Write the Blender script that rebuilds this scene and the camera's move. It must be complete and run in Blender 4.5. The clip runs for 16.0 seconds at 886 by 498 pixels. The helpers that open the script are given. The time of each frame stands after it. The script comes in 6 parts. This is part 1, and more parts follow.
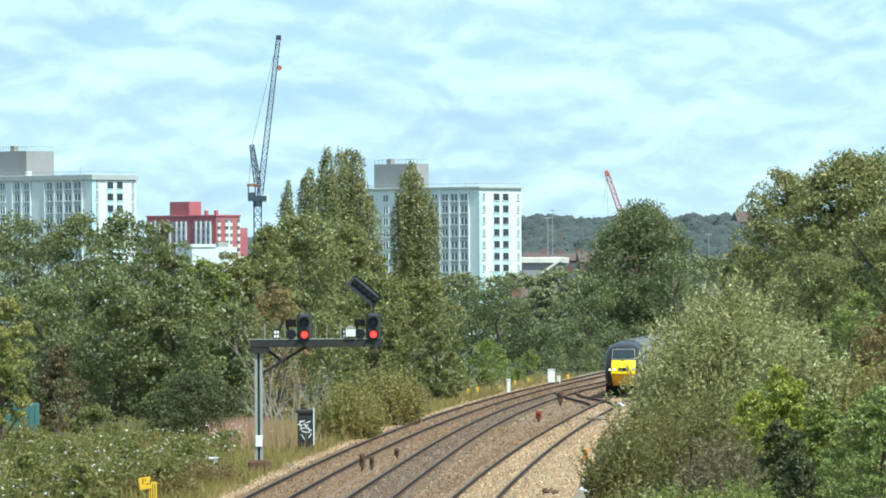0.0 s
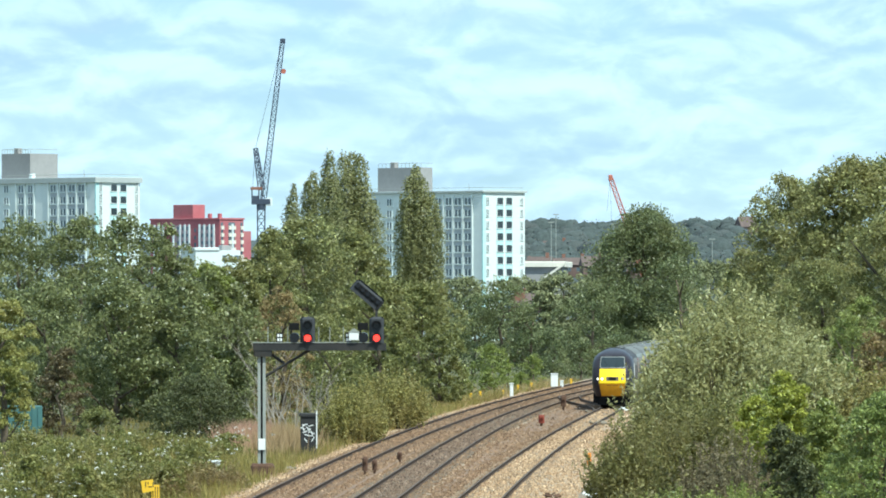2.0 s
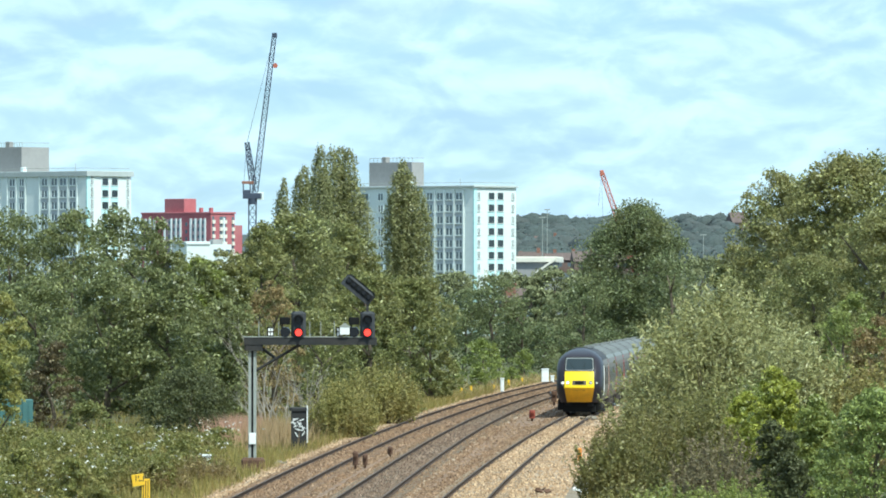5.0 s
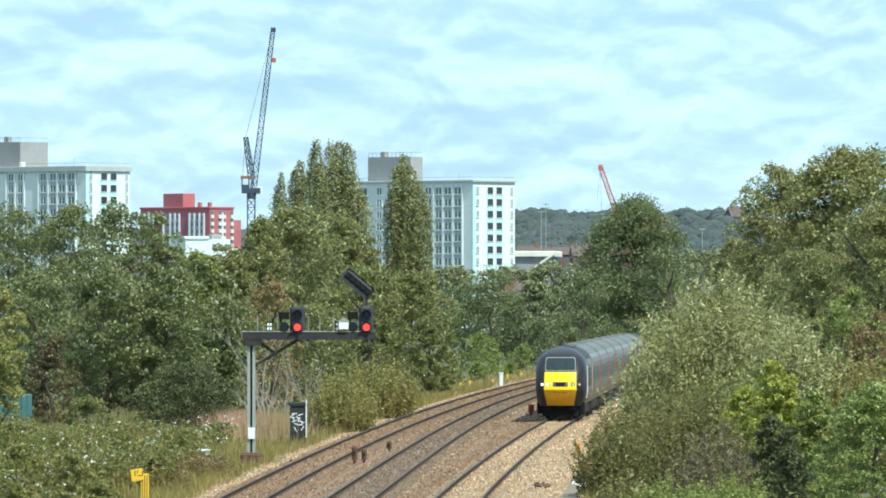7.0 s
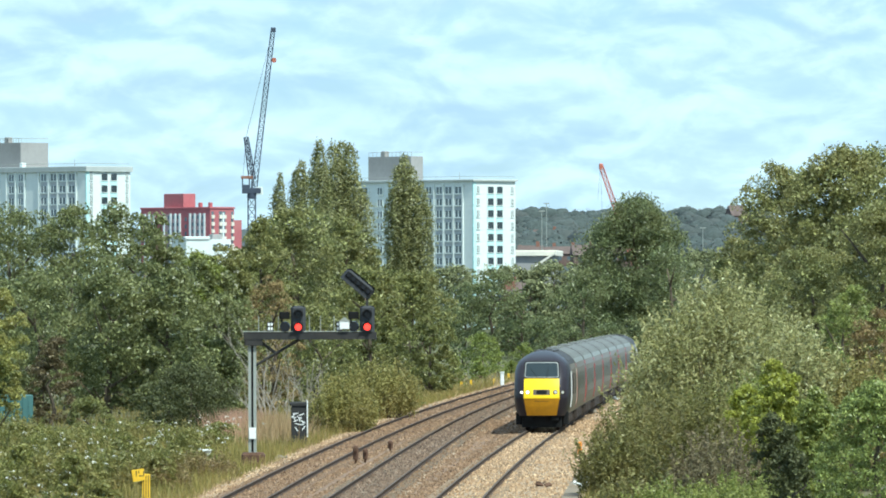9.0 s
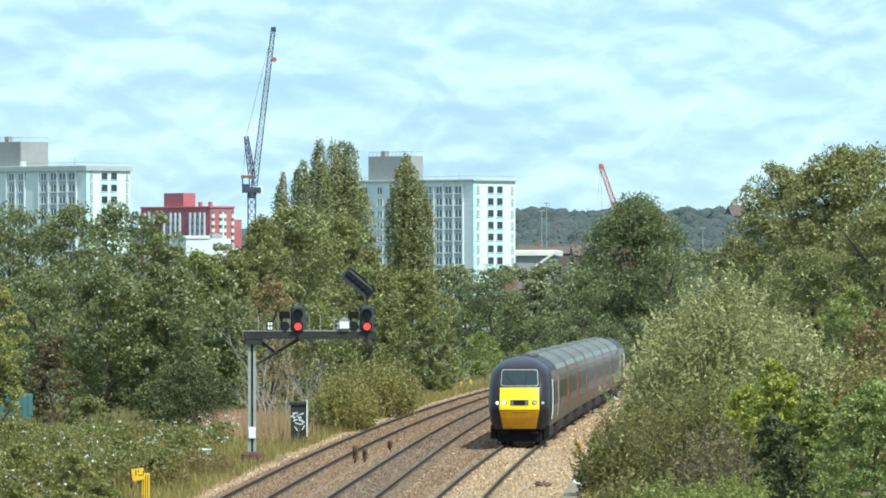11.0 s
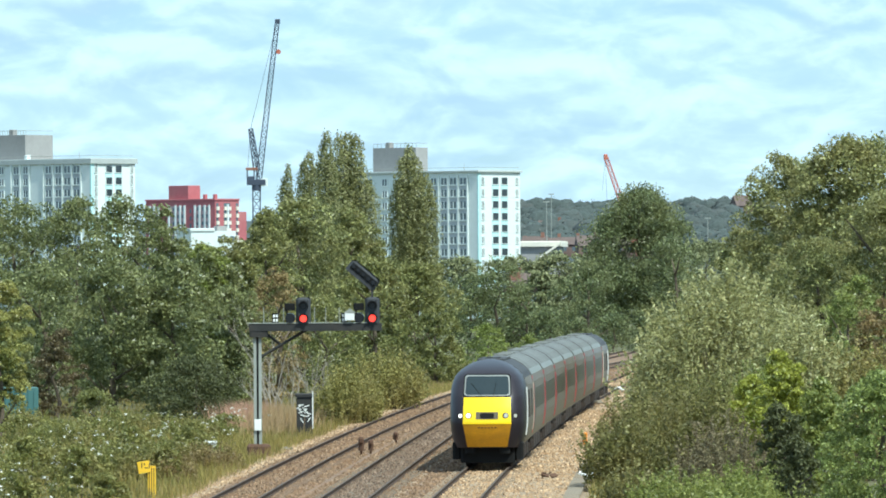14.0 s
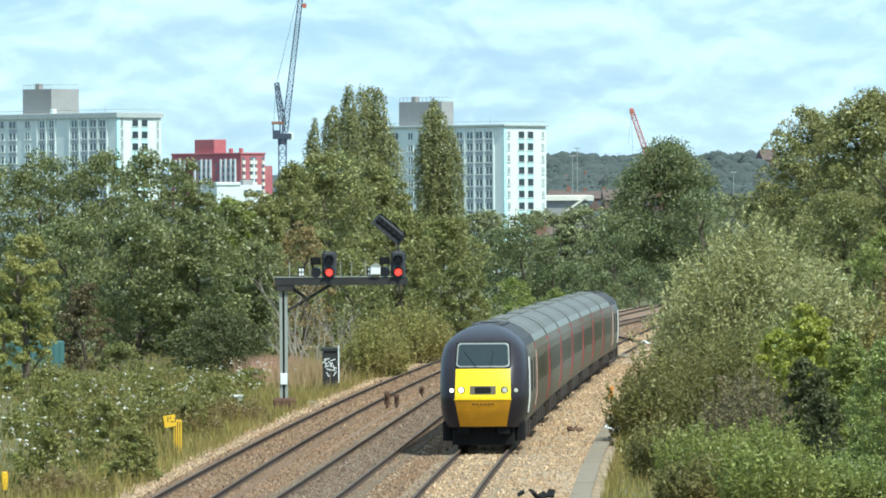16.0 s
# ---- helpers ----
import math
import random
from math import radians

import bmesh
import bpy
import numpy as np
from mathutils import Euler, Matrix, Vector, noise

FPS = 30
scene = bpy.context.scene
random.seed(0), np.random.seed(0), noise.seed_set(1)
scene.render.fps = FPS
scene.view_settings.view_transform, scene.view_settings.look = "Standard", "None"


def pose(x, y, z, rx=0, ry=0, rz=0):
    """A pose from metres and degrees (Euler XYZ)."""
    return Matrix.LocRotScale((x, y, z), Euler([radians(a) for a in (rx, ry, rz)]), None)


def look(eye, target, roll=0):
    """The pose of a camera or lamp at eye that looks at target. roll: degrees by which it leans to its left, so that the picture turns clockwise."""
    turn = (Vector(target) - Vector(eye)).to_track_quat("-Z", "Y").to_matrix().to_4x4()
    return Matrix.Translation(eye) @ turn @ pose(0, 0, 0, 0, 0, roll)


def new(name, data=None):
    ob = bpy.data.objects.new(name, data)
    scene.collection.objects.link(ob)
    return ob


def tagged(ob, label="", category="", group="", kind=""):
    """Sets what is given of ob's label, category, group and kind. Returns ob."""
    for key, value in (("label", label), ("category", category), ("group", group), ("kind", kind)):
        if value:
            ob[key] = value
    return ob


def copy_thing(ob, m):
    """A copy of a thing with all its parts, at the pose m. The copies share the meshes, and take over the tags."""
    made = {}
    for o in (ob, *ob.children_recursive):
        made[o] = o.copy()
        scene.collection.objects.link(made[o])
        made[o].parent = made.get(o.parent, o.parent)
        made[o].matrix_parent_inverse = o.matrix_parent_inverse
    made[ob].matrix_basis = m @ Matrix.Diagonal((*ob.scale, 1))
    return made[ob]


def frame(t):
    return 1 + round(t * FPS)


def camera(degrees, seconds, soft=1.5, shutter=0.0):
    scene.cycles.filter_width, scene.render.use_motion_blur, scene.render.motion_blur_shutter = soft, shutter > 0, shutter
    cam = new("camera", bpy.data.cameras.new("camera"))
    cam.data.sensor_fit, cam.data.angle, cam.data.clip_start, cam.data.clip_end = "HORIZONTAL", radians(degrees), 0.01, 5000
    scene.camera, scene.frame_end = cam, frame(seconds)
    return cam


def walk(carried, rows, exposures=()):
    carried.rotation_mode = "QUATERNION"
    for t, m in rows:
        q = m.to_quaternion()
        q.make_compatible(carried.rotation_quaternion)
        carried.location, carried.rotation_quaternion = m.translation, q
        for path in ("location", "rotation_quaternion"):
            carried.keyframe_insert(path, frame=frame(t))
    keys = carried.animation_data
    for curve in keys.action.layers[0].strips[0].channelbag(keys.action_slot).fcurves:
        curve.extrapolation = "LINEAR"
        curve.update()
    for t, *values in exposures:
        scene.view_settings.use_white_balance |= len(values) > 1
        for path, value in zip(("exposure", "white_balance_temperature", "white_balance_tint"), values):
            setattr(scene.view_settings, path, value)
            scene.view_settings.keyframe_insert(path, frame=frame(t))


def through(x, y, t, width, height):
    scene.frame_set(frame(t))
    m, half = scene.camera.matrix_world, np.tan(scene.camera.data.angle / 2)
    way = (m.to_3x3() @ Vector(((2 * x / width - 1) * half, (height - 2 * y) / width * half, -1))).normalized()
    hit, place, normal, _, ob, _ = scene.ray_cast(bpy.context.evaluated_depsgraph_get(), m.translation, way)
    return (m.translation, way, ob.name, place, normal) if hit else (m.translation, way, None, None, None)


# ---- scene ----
EXPO, SUN_POWER, WORLD_STRENGTH = 0.25, 5.0, 0.1
CLOUD_SHADE, CLOUD_LIT, SKY_GAIN = (4.9, 6.45, 8.5, 1), (7.7, 9.4, 10.8, 1), (0.70, 0.90, 1.2, 1)
# Camera: on a bridge over the line, long lens, eye 6.4 m above the rails
EYE = (0.0, 0.0, 6.4)
cam = camera(5.948, 16.0, soft=1.8)
PAN = [
    (0.0, 0.0444, 0.3870, -0.316), (0.5, 0.0779, 0.3525, -0.171), (1.0, 0.0850, 0.3536, -0.195), (1.5, 0.0844, 0.3712, -0.225),
    (2.0, 0.0674, 0.4135, -0.129), (2.5, 0.0463, 0.4206, 0.084), (3.0, 0.0305, 0.4085, 0.092), (3.5, 0.0377, 0.3955, 0.099),
    (4.0, 0.0126, 0.4060, 0.005), (6.5, -0.0005, 0.3281, 0.130), (7.0, 0.0, 0.3419, 0.000), (7.5, 0.0107, 0.3528, -0.105),
    (8.0, 0.0185, 0.3438, -0.118), (8.5, 0.0116, 0.3478, 0.000), (9.0, 0.0043, 0.3385, -0.158), (11.5, -0.0007, 0.3349, -0.059),
    (12.0, -0.0114, 0.3213, -0.064), (12.5, -0.0230, 0.3174, -0.181), (13.0, -0.0233, 0.3133, -0.004), (13.5, -0.0034, 0.3040, -0.130),
    (14.0, 0.0376, 0.2788, -0.323), (14.5, 0.0779, 0.2494, -0.304), (15.0, 0.1247, 0.1585, -0.366), (15.5, 0.1658, 0.0665, -0.391),
    (16.0, 0.2135, -0.0295, -0.322),
]


def gaze(yaw, pitch, roll):
    m = pose(*EYE, 90 + pitch, 0, yaw)
    return m @ pose(0, 0, 0, 0, 0, roll)


walk(cam, [(t, gaze(a, b, c)) for t, a, b, c in PAN], exposures=((0.0, EXPO, 5900, -4), (16.0, EXPO, 5900, -4)))

# ---- sky and sun ----
SUN_AZ, SUN_EL = radians(38), radians(55)      # to the right of straight behind the camera
to_sun = Vector((math.sin(SUN_AZ) * math.cos(SUN_EL), -math.cos(SUN_AZ) * math.cos(SUN_EL), math.sin(SUN_EL)))
sun = new("sun", bpy.data.lights.new("sun", "SUN"))
sun.data.energy, sun.data.angle, sun.data.color = SUN_POWER, radians(0.53), (1.0, 0.95, 0.86)
sun.matrix_world = look(to_sun * 100, (0, 0, 0))

world = bpy.data.worlds.new("sky")
scene.world = world
world.use_nodes = True
wn, wl = world.node_tree.nodes, world.node_tree.links
wn.clear()
w_out, w_bg = wn.new("ShaderNodeOutputWorld"), wn.new("ShaderNodeBackground")
w_sky = wn.new("ShaderNodeTexSky")
w_sky.sky_type, w_sky.sun_disc = "NISHITA", False
w_sky.dust_density, w_sky.air_density, w_sky.ozone_density = 0.2, 1.0, 3.0
w_sky.sun_elevation, w_sky.sun_rotation = SUN_EL, math.pi - SUN_AZ
w_co = wn.new("ShaderNodeTexCoord")


def cloud_noise(where, scale, detail, rough, warp):
    """Cloud density over the sky, flattened towards the horizon."""
    m, k = wn.new("ShaderNodeMapping"), wn.new("ShaderNodeTexNoise")
    m.inputs["Scale"].default_value, m.inputs["Location"].default_value = scale, where
    k.inputs["Scale"].default_value, k.inputs["Detail"].default_value = 1.0, detail
    k.inputs["Roughness"].default_value, k.inputs["Distortion"].default_value = rough, warp
    wl.new(w_co.outputs["Generated"], m.inputs["Vector"])
    wl.new(m.outputs[0], k.inputs["Vector"])
    return k.outputs["Fac"]


def mapped(value, lo, hi, to_lo=0.0, to_hi=1.0):
    k = wn.new("ShaderNodeMapRange")
    k.interpolation_type = "SMOOTHSTEP"
    k.inputs["From Min"].default_value, k.inputs["From Max"].default_value = lo, hi
    k.inputs["To Min"].default_value, k.inputs["To Max"].default_value = to_lo, to_hi
    wl.new(value, k.inputs[0])
    return k.outputs[0]


# cumulus: lit where the cloud thins upward, grey where it thickens upward
PUFF, PUFF_AT = (78, 78, 165), (3.1, 0.0, 1.3)
puff = cloud_noise(PUFF_AT, PUFF, 7.0, 0.52, 0.35)
above = cloud_noise((PUFF_AT[0], PUFF_AT[1], PUFF_AT[2] + 0.26), PUFF, 4.0, 0.45, 0.35)
relief = wn.new("ShaderNodeMath")
relief.operation = "SUBTRACT"
wl.new(puff, relief.inputs[0])
wl.new(above, relief.inputs[1])
veil = cloud_noise((7.7, 2.0, 0.35), (24, 24, 110), 5.0, 0.5, 0.2)
lit = wn.new("ShaderNodeMath")
lit.operation, lit.use_clamp = "MULTIPLY_ADD", True
wl.new(mapped(relief.outputs[0], -0.15, 0.13), lit.inputs[0])
lit.inputs[1].default_value = 0.72
wl.new(mapped(veil, 0.36, 0.66, 0.0, 0.34), lit.inputs[2])
cover = mapped(puff, 0.34, 0.58, 0.45, 0.95)
w_tone, w_gain, w_mix = wn.new("ShaderNodeMixRGB"), wn.new("ShaderNodeMixRGB"), wn.new("ShaderNodeMixRGB")
w_tone.inputs[1].default_value, w_tone.inputs[2].default_value = CLOUD_SHADE, CLOUD_LIT
w_gain.blend_type, w_gain.inputs[0].default_value = "MULTIPLY", 1.0
w_gain.inputs[2].default_value = SKY_GAIN
wl.new(lit.outputs[0], w_tone.inputs[0])
wl.new(w_sky.outputs[0], w_gain.inputs[1])
wl.new(cover, w_mix.inputs[0])
wl.new(w_gain.outputs[0], w_mix.inputs[1])
wl.new(w_tone.outputs[0], w_mix.inputs[2])
wl.new(w_mix.outputs[0], w_bg.inputs[0])
wl.new(w_bg.outputs[0], w_out.inputs[0])
w_bg.inputs[1].default_value = WORLD_STRENGTH


# ---- materials ----
def mat(name, color, rough=0.8, metal=0.0, var=0.25, scale=3.0, fine=40.0, bump=0.15, bump_d=0.02, stain=None, stain_amt=0.5, coat=0.0, emit=None, spec=0.4, per_object=0.0):
    """A surface with two scales of variation, an optional stain colour and a fine relief, in metres."""
    m = bpy.data.materials.new(name)
    m.use_nodes = True
    n, l = m.node_tree.nodes, m.node_tree.links
    b = n["Principled BSDF"]
    b.inputs["Roughness"].default_value, b.inputs["Metallic"].default_value = rough, metal
    b.inputs["Specular IOR Level"].default_value = spec
    b.inputs["Coat Weight"].default_value = coat
    co = n.new("ShaderNodeTexCoord")
    big, small = n.new("ShaderNodeTexNoise"), n.new("ShaderNodeTexNoise")
    big.inputs["Scale"].default_value, big.inputs["Detail"].default_value = scale, 4
    small.inputs["Scale"].default_value, small.inputs["Detail"].default_value = fine, 3
    for k in (big, small):
        l.new(co.outputs["Object"], k.inputs["Vector"])
    add = n.new("ShaderNodeMath")
    add.operation = "ADD"
    l.new(big.outputs["Fac"], add.inputs[0])
    l.new(small.outputs["Fac"], add.inputs[1])
    ramp = n.new("ShaderNodeMapRange")
    ramp.inputs["From Min"].default_value, ramp.inputs["From Max"].default_value = 0.6, 1.4
    ramp.inputs["To Min"].default_value, ramp.inputs["To Max"].default_value = 1 - var, 1 + var
    l.new(add.outputs[0], ramp.inputs[0])
    mul = n.new("ShaderNodeVectorMath")
    mul.operation = "SCALE"
    mul.inputs[0].default_value = color[:3]
    l.new(ramp.outputs[0], mul.inputs["Scale"])
    out = mul.outputs[0]
    if stain:
        mix, sr = n.new("ShaderNodeMixRGB"), n.new("ShaderNodeValToRGB")
        sr.color_ramp.elements[0].position, sr.color_ramp.elements[1].position = 0.5, 0.68
        third = n.new("ShaderNodeTexNoise")
        third.inputs["Scale"].default_value, third.inputs["Detail"].default_value = scale * 0.37, 5
        l.new(co.outputs["Object"], third.inputs["Vector"])
        l.new(third.outputs["Fac"], sr.inputs[0])
        am = n.new("ShaderNodeMath")
        am.operation, am.inputs[1].default_value = "MULTIPLY", stain_amt
        l.new(sr.outputs[0], am.inputs[0])
        l.new(am.outputs[0], mix.inputs[0])
        l.new(out, mix.inputs[1])
        mix.inputs[2].default_value = (*stain[:3], 1)
        out = mix.outputs[0]
    l.new(out, b.inputs["Base Color"])
    if bump:
        bp = n.new("ShaderNodeBump")
        bp.inputs["Strength"].default_value, bp.inputs["Distance"].default_value = bump, bump_d
        l.new(small.outputs["Fac"], bp.inputs["Height"])
        l.new(bp.outputs[0], b.inputs["Normal"])
    if emit:
        b.inputs["Emission Color"].default_value = (*emit[:3], 1)
        b.inputs["Emission Strength"].default_value = emit[3]
    return m


def leaf_mat(name, a, b2, c, rough=0.40, through=0.42, patch=0.35, glint=1.7):
    """Foliage: colour per leaf from a to b2, glints painted above it, patches of c over metres, light passing through.
    """
    a, b2, c = ([min(0.8, k * g) for k, g in zip(col, (2.30, 1.94, 1.76))] for col in (a, b2, c))
    m = bpy.data.materials.new(name)
    m.use_nodes = True
    n, l = m.node_tree.nodes, m.node_tree.links
    p, o = n["Principled BSDF"], n["Material Output"]
    geo, ramp = n.new("ShaderNodeNewGeometry"), n.new("ShaderNodeValToRGB")
    # brightest random pieces are pushed towards white: a highlight painted as colour
    ramp.color_ramp.elements[0].color, ramp.color_ramp.elements[1].color = (*a, 1), (*[min(0.75, k * glint + 0.05 * (glint > 1.25)) for k in b2], 1)
    mid = ramp.color_ramp.elements.new(0.82)
    mid.color = (*b2, 1)
    l.new(geo.outputs["Random Per Island"], ramp.inputs[0])
    co, nz, mx = n.new("ShaderNodeTexCoord"), n.new("ShaderNodeTexNoise"), n.new("ShaderNodeMixRGB")
    nz.inputs["Scale"].default_value, nz.inputs["Detail"].default_value = 0.35, 3
    l.new(co.outputs["Object"], nz.inputs["Vector"])
    mr = n.new("ShaderNodeMapRange")
    mr.inputs["From Min"].default_value, mr.inputs["From Max"].default_value = 0.42, 0.7
    mr.inputs["To Max"].default_value = patch * 2
    l.new(nz.outputs["Fac"], mr.inputs[0])
    l.new(mr.outputs[0], mx.inputs[0])
    l.new(ramp.outputs[0], mx.inputs[1])
    mx.inputs[2].default_value = (*c, 1)
    l.new(mx.outputs[0], p.inputs["Base Color"])
    p.inputs["Roughness"].default_value, p.inputs["Specular IOR Level"].default_value = rough, 0.5
    tr, ms = n.new("ShaderNodeBsdfTranslucent"), n.new("ShaderNodeMixShader")
    l.new(mx.outputs[0], tr.inputs["Color"])
    ms.inputs[0].default_value = through
    l.new(p.outputs[0], ms.inputs[1])
    l.new(tr.outputs[0], ms.inputs[2])
    l.new(ms.outputs[0], o.inputs["Surface"])
    return m


def glass_mat(name, tint, rough=0.06):
    m = mat(name, tint, rough, 0.0, 0.05, 1.0, 8.0, 0.0, spec=0.8)
    return m


M_GROUND = mat("earth_and_grass", (0.085, 0.085, 0.03), 0.95, 0, 0.5, 0.25, 6.0, 0.6, 0.08, stain=(0.16, 0.13, 0.075), stain_amt=0.7)
M_BAL_BROWN = mat("ballast_rust_brown", (0.205, 0.135, 0.088), 0.95, 0, 0.55, 0.8, 14.0, 1.0, 0.06, stain=(0.30, 0.16, 0.08), stain_amt=0.6)
M_BAL_DARK = mat("ballast_oily_grey", (0.17, 0.132, 0.092), 0.9, 0, 0.45, 0.8, 14.0, 1.0, 0.06, stain=(0.085, 0.075, 0.065), stain_amt=0.6)
M_BAL_PALE = mat("ballast_pale_limestone", (0.32, 0.24, 0.16), 0.95, 0, 0.55, 0.8, 14.0, 1.0, 0.06, stain=(0.22, 0.16, 0.10), stain_amt=0.5)
M_STONE = leaf_mat("brown_ballast_stone", (0.032, 0.023, 0.016), (0.122, 0.094, 0.060), (0.098, 0.064, 0.037), 0.95, 0.0, 0.4, 1.4)
M_STONE_GREY = leaf_mat("oily_grey_ballast_stone", (0.030, 0.024, 0.019), (0.100, 0.081, 0.060), (0.075, 0.056, 0.040), 0.95, 0.0, 0.4, 1.4)
M_STONE_PALE = leaf_mat("pale_tan_ballast_stone", (0.058, 0.043, 0.029), (0.215, 0.178, 0.116), (0.165, 0.120, 0.070), 0.95, 0.0, 0.4, 1.4)
M_RAIL_SIDE = mat("rusty_rail_web", (0.062, 0.036, 0.022), 0.9, 0.0, 0.35, 1.5, 30.0, 0.3)
M_RAIL_TOP = mat("worn_rail_head", (0.105, 0.076, 0.052), 0.7, 0.2, 0.3, 0.6, 20.0, 0.1, stain=(0.075, 0.046, 0.028), stain_amt=0.7)
M_SLEEPER = mat("weathered_sleeper", (0.18, 0.12, 0.079), 0.95, 0, 0.35, 2.0, 20.0, 0.5)
M_SLEEPER_DARK = mat("oil_soaked_sleeper", (0.155, 0.12, 0.085), 0.9, 0, 0.35, 2.0, 20.0, 0.5)
M_SLEEPER_PALE = mat("dusty_sleeper", (0.245, 0.186, 0.126), 0.95, 0, 0.35, 2.0, 20.0, 0.5)
M_CONCRETE = mat("trough_concrete", (0.215, 0.178, 0.132), 0.95, 0, 0.35, 0.8, 12.0, 0.5, stain=(0.26, 0.19, 0.115), stain_amt=0.8)
M_STEEL = mat("galvanised_steel", (0.33, 0.345, 0.31), 0.65, 0.2, 0.18, 1.2, 25.0, 0.1, stain=(0.25, 0.2, 0.14), stain_amt=0.3)
M_DARKSTEEL = mat("black_painted_steel", (0.026, 0.025, 0.024), 0.65, 0.0, 0.4, 2.0, 25.0, 0.15, stain=(0.075, 0.058, 0.042), stain_amt=0.45)
M_BLACK = mat("matt_black", (0.009, 0.009, 0.009), 0.85, 0, 0.3, 2.0, 25.0, 0.1, spec=0.2)
M_BACKBOARD = mat("faded_black_backboard", (0.040, 0.042, 0.046), 0.75, 0, 0.25, 2.0, 25.0, 0.1)
M_WHITE = mat("white_enamel", (0.78, 0.78, 0.75), 0.5, 0, 0.08, 2.0, 25.0, 0.05, stain=(0.5, 0.47, 0.4), stain_amt=0.3)
M_YELLOW_SIGN = mat("yellow_sign_paint", (0.80, 0.48, 0.03), 0.5, 0, 0.1, 3.0, 25.0, 0.05)
M_ORANGE = mat("orange_plastic", (0.75, 0.28, 0.04), 0.5, 0, 0.15, 3.0, 25.0, 0.05)
M_RUST = mat("rusted_brown_metal", (0.11, 0.06, 0.038), 0.9, 0.1, 0.4, 4.0, 30.0, 0.3)
M_REDBOX = mat("dull_red_paint", (0.24, 0.05, 0.03), 0.7, 0, 0.35, 4.0, 30.0, 0.2)
M_RED_LIGHT = mat("lit_red_lens", (0.5, 0.02, 0.02), 0.3, 0, 0.02, 1, 5, 0, emit=(1.0, 0.045, 0.03, 2.2))
M_LENS_OFF = mat("dark_lens", (0.012, 0.012, 0.014), 0.2, 0, 0.02, 1, 5, 0)
M_TEAL = mat("teal_painted_steel", (0.065, 0.15, 0.145), 0.6, 0, 0.15, 1.0, 12.0, 0.1)
M_BRICK = mat("red_brick_wall", (0.24, 0.12, 0.085), 0.9, 0, 0.25, 0.7, 6.0, 0.3)
# far brick and tiles are greyed in colour to stand for haze
M_FARBRICK = mat("haze_greyed_far_brick", (0.17, 0.115, 0.098), 0.9, 0, 0.2, 0.3, 3.0, 0.2)
M_ROOFTILE = mat("haze_greyed_brown_tiles", (0.125, 0.092, 0.082), 0.9, 0, 0.3, 0.4, 3.0, 0.3)
# train
M_T_DARK = mat("slate_purple_coach_paint", (0.027, 0.022, 0.028), 0.38, 0.0, 0.2, 1.2, 15.0, 0.02, spec=0.25)
M_T_ROOFDARK = mat("sooty_roof", (0.045, 0.044, 0.045), 0.65, 0, 0.3, 1.0, 12.0, 0.1)
M_T_SIDE = mat("silver_brown_body_side", (0.150, 0.122, 0.090), 0.42, 0.0, 0.22, 0.7, 10.0, 0.03, stain=(0.085, 0.068, 0.05), stain_amt=0.5, spec=0.35)
M_T_ROOF = mat("grey_coach_roof", (0.145, 0.15, 0.14), 0.75, 0.0, 0.3, 0.7, 10.0, 0.05, stain=(0.06, 0.056, 0.05), stain_amt=0.65)
M_T_CANTRAIL = mat("pale_grey_gutter", (0.20, 0.215, 0.205), 0.65, 0.0, 0.15, 0.7, 10.0, 0.03)
M_T_YELLOW = mat("warning_yellow_paint", (0.90, 0.62, 0.004), 0.35, 0, 0.05, 1.5, 15.0, 0.02, coat=0.3)
# same warning yellow, undercut's shade painted in as amber; the stain is dirt
M_T_SHADE_YELLOW = mat("shade_darkened_dirty_yellow", (0.60, 0.275, 0.008), 0.45, 0, 0.18, 1.5, 15.0, 0.02, stain=(0.30, 0.145, 0.02), stain_amt=0.7)
M_T_RECESS = mat("dusty_coupler_recess", (0.115, 0.095, 0.065), 0.8, 0, 0.25, 4.0, 25.0, 0.1)
M_T_RED = mat("crimson_door_paint", (0.40, 0.032, 0.045), 0.35, 0, 0.1, 2.0, 15.0, 0.02)
M_T_UNDER = mat("brake_dust_underframe", (0.034, 0.024, 0.018), 0.9, 0.1, 0.45, 2.5, 20.0, 0.4)
M_T_GLASS = glass_mat("tinted_window_glass", (0.055, 0.045, 0.033), 0.3)
M_T_GLASS.node_tree.nodes["Principled BSDF"].inputs["Specular IOR Level"].default_value = 0.3
M_T_SCREEN = glass_mat("windscreen_glass", (0.025, 0.034, 0.037), 0.05)
M_T_SCREEN.node_tree.nodes["Principled BSDF"].inputs["IOR"].default_value = 1.36
M_T_FRAME = mat("grey_rubber_and_alloy_frame", (0.23, 0.235, 0.22), 0.5, 0.1, 0.15, 3.0, 20.0, 0.03)
M_T_LAMP = mat("lit_headlamp", (0.8, 0.8, 0.75), 0.2, 0, 0.02, 1, 5, 0, emit=(1.0, 0.93, 0.8, 1.5))
M_T_LAMPOFF = mat("unlit_headlamp", (0.45, 0.44, 0.38), 0.2, 0, 0.05, 1, 5, 0)
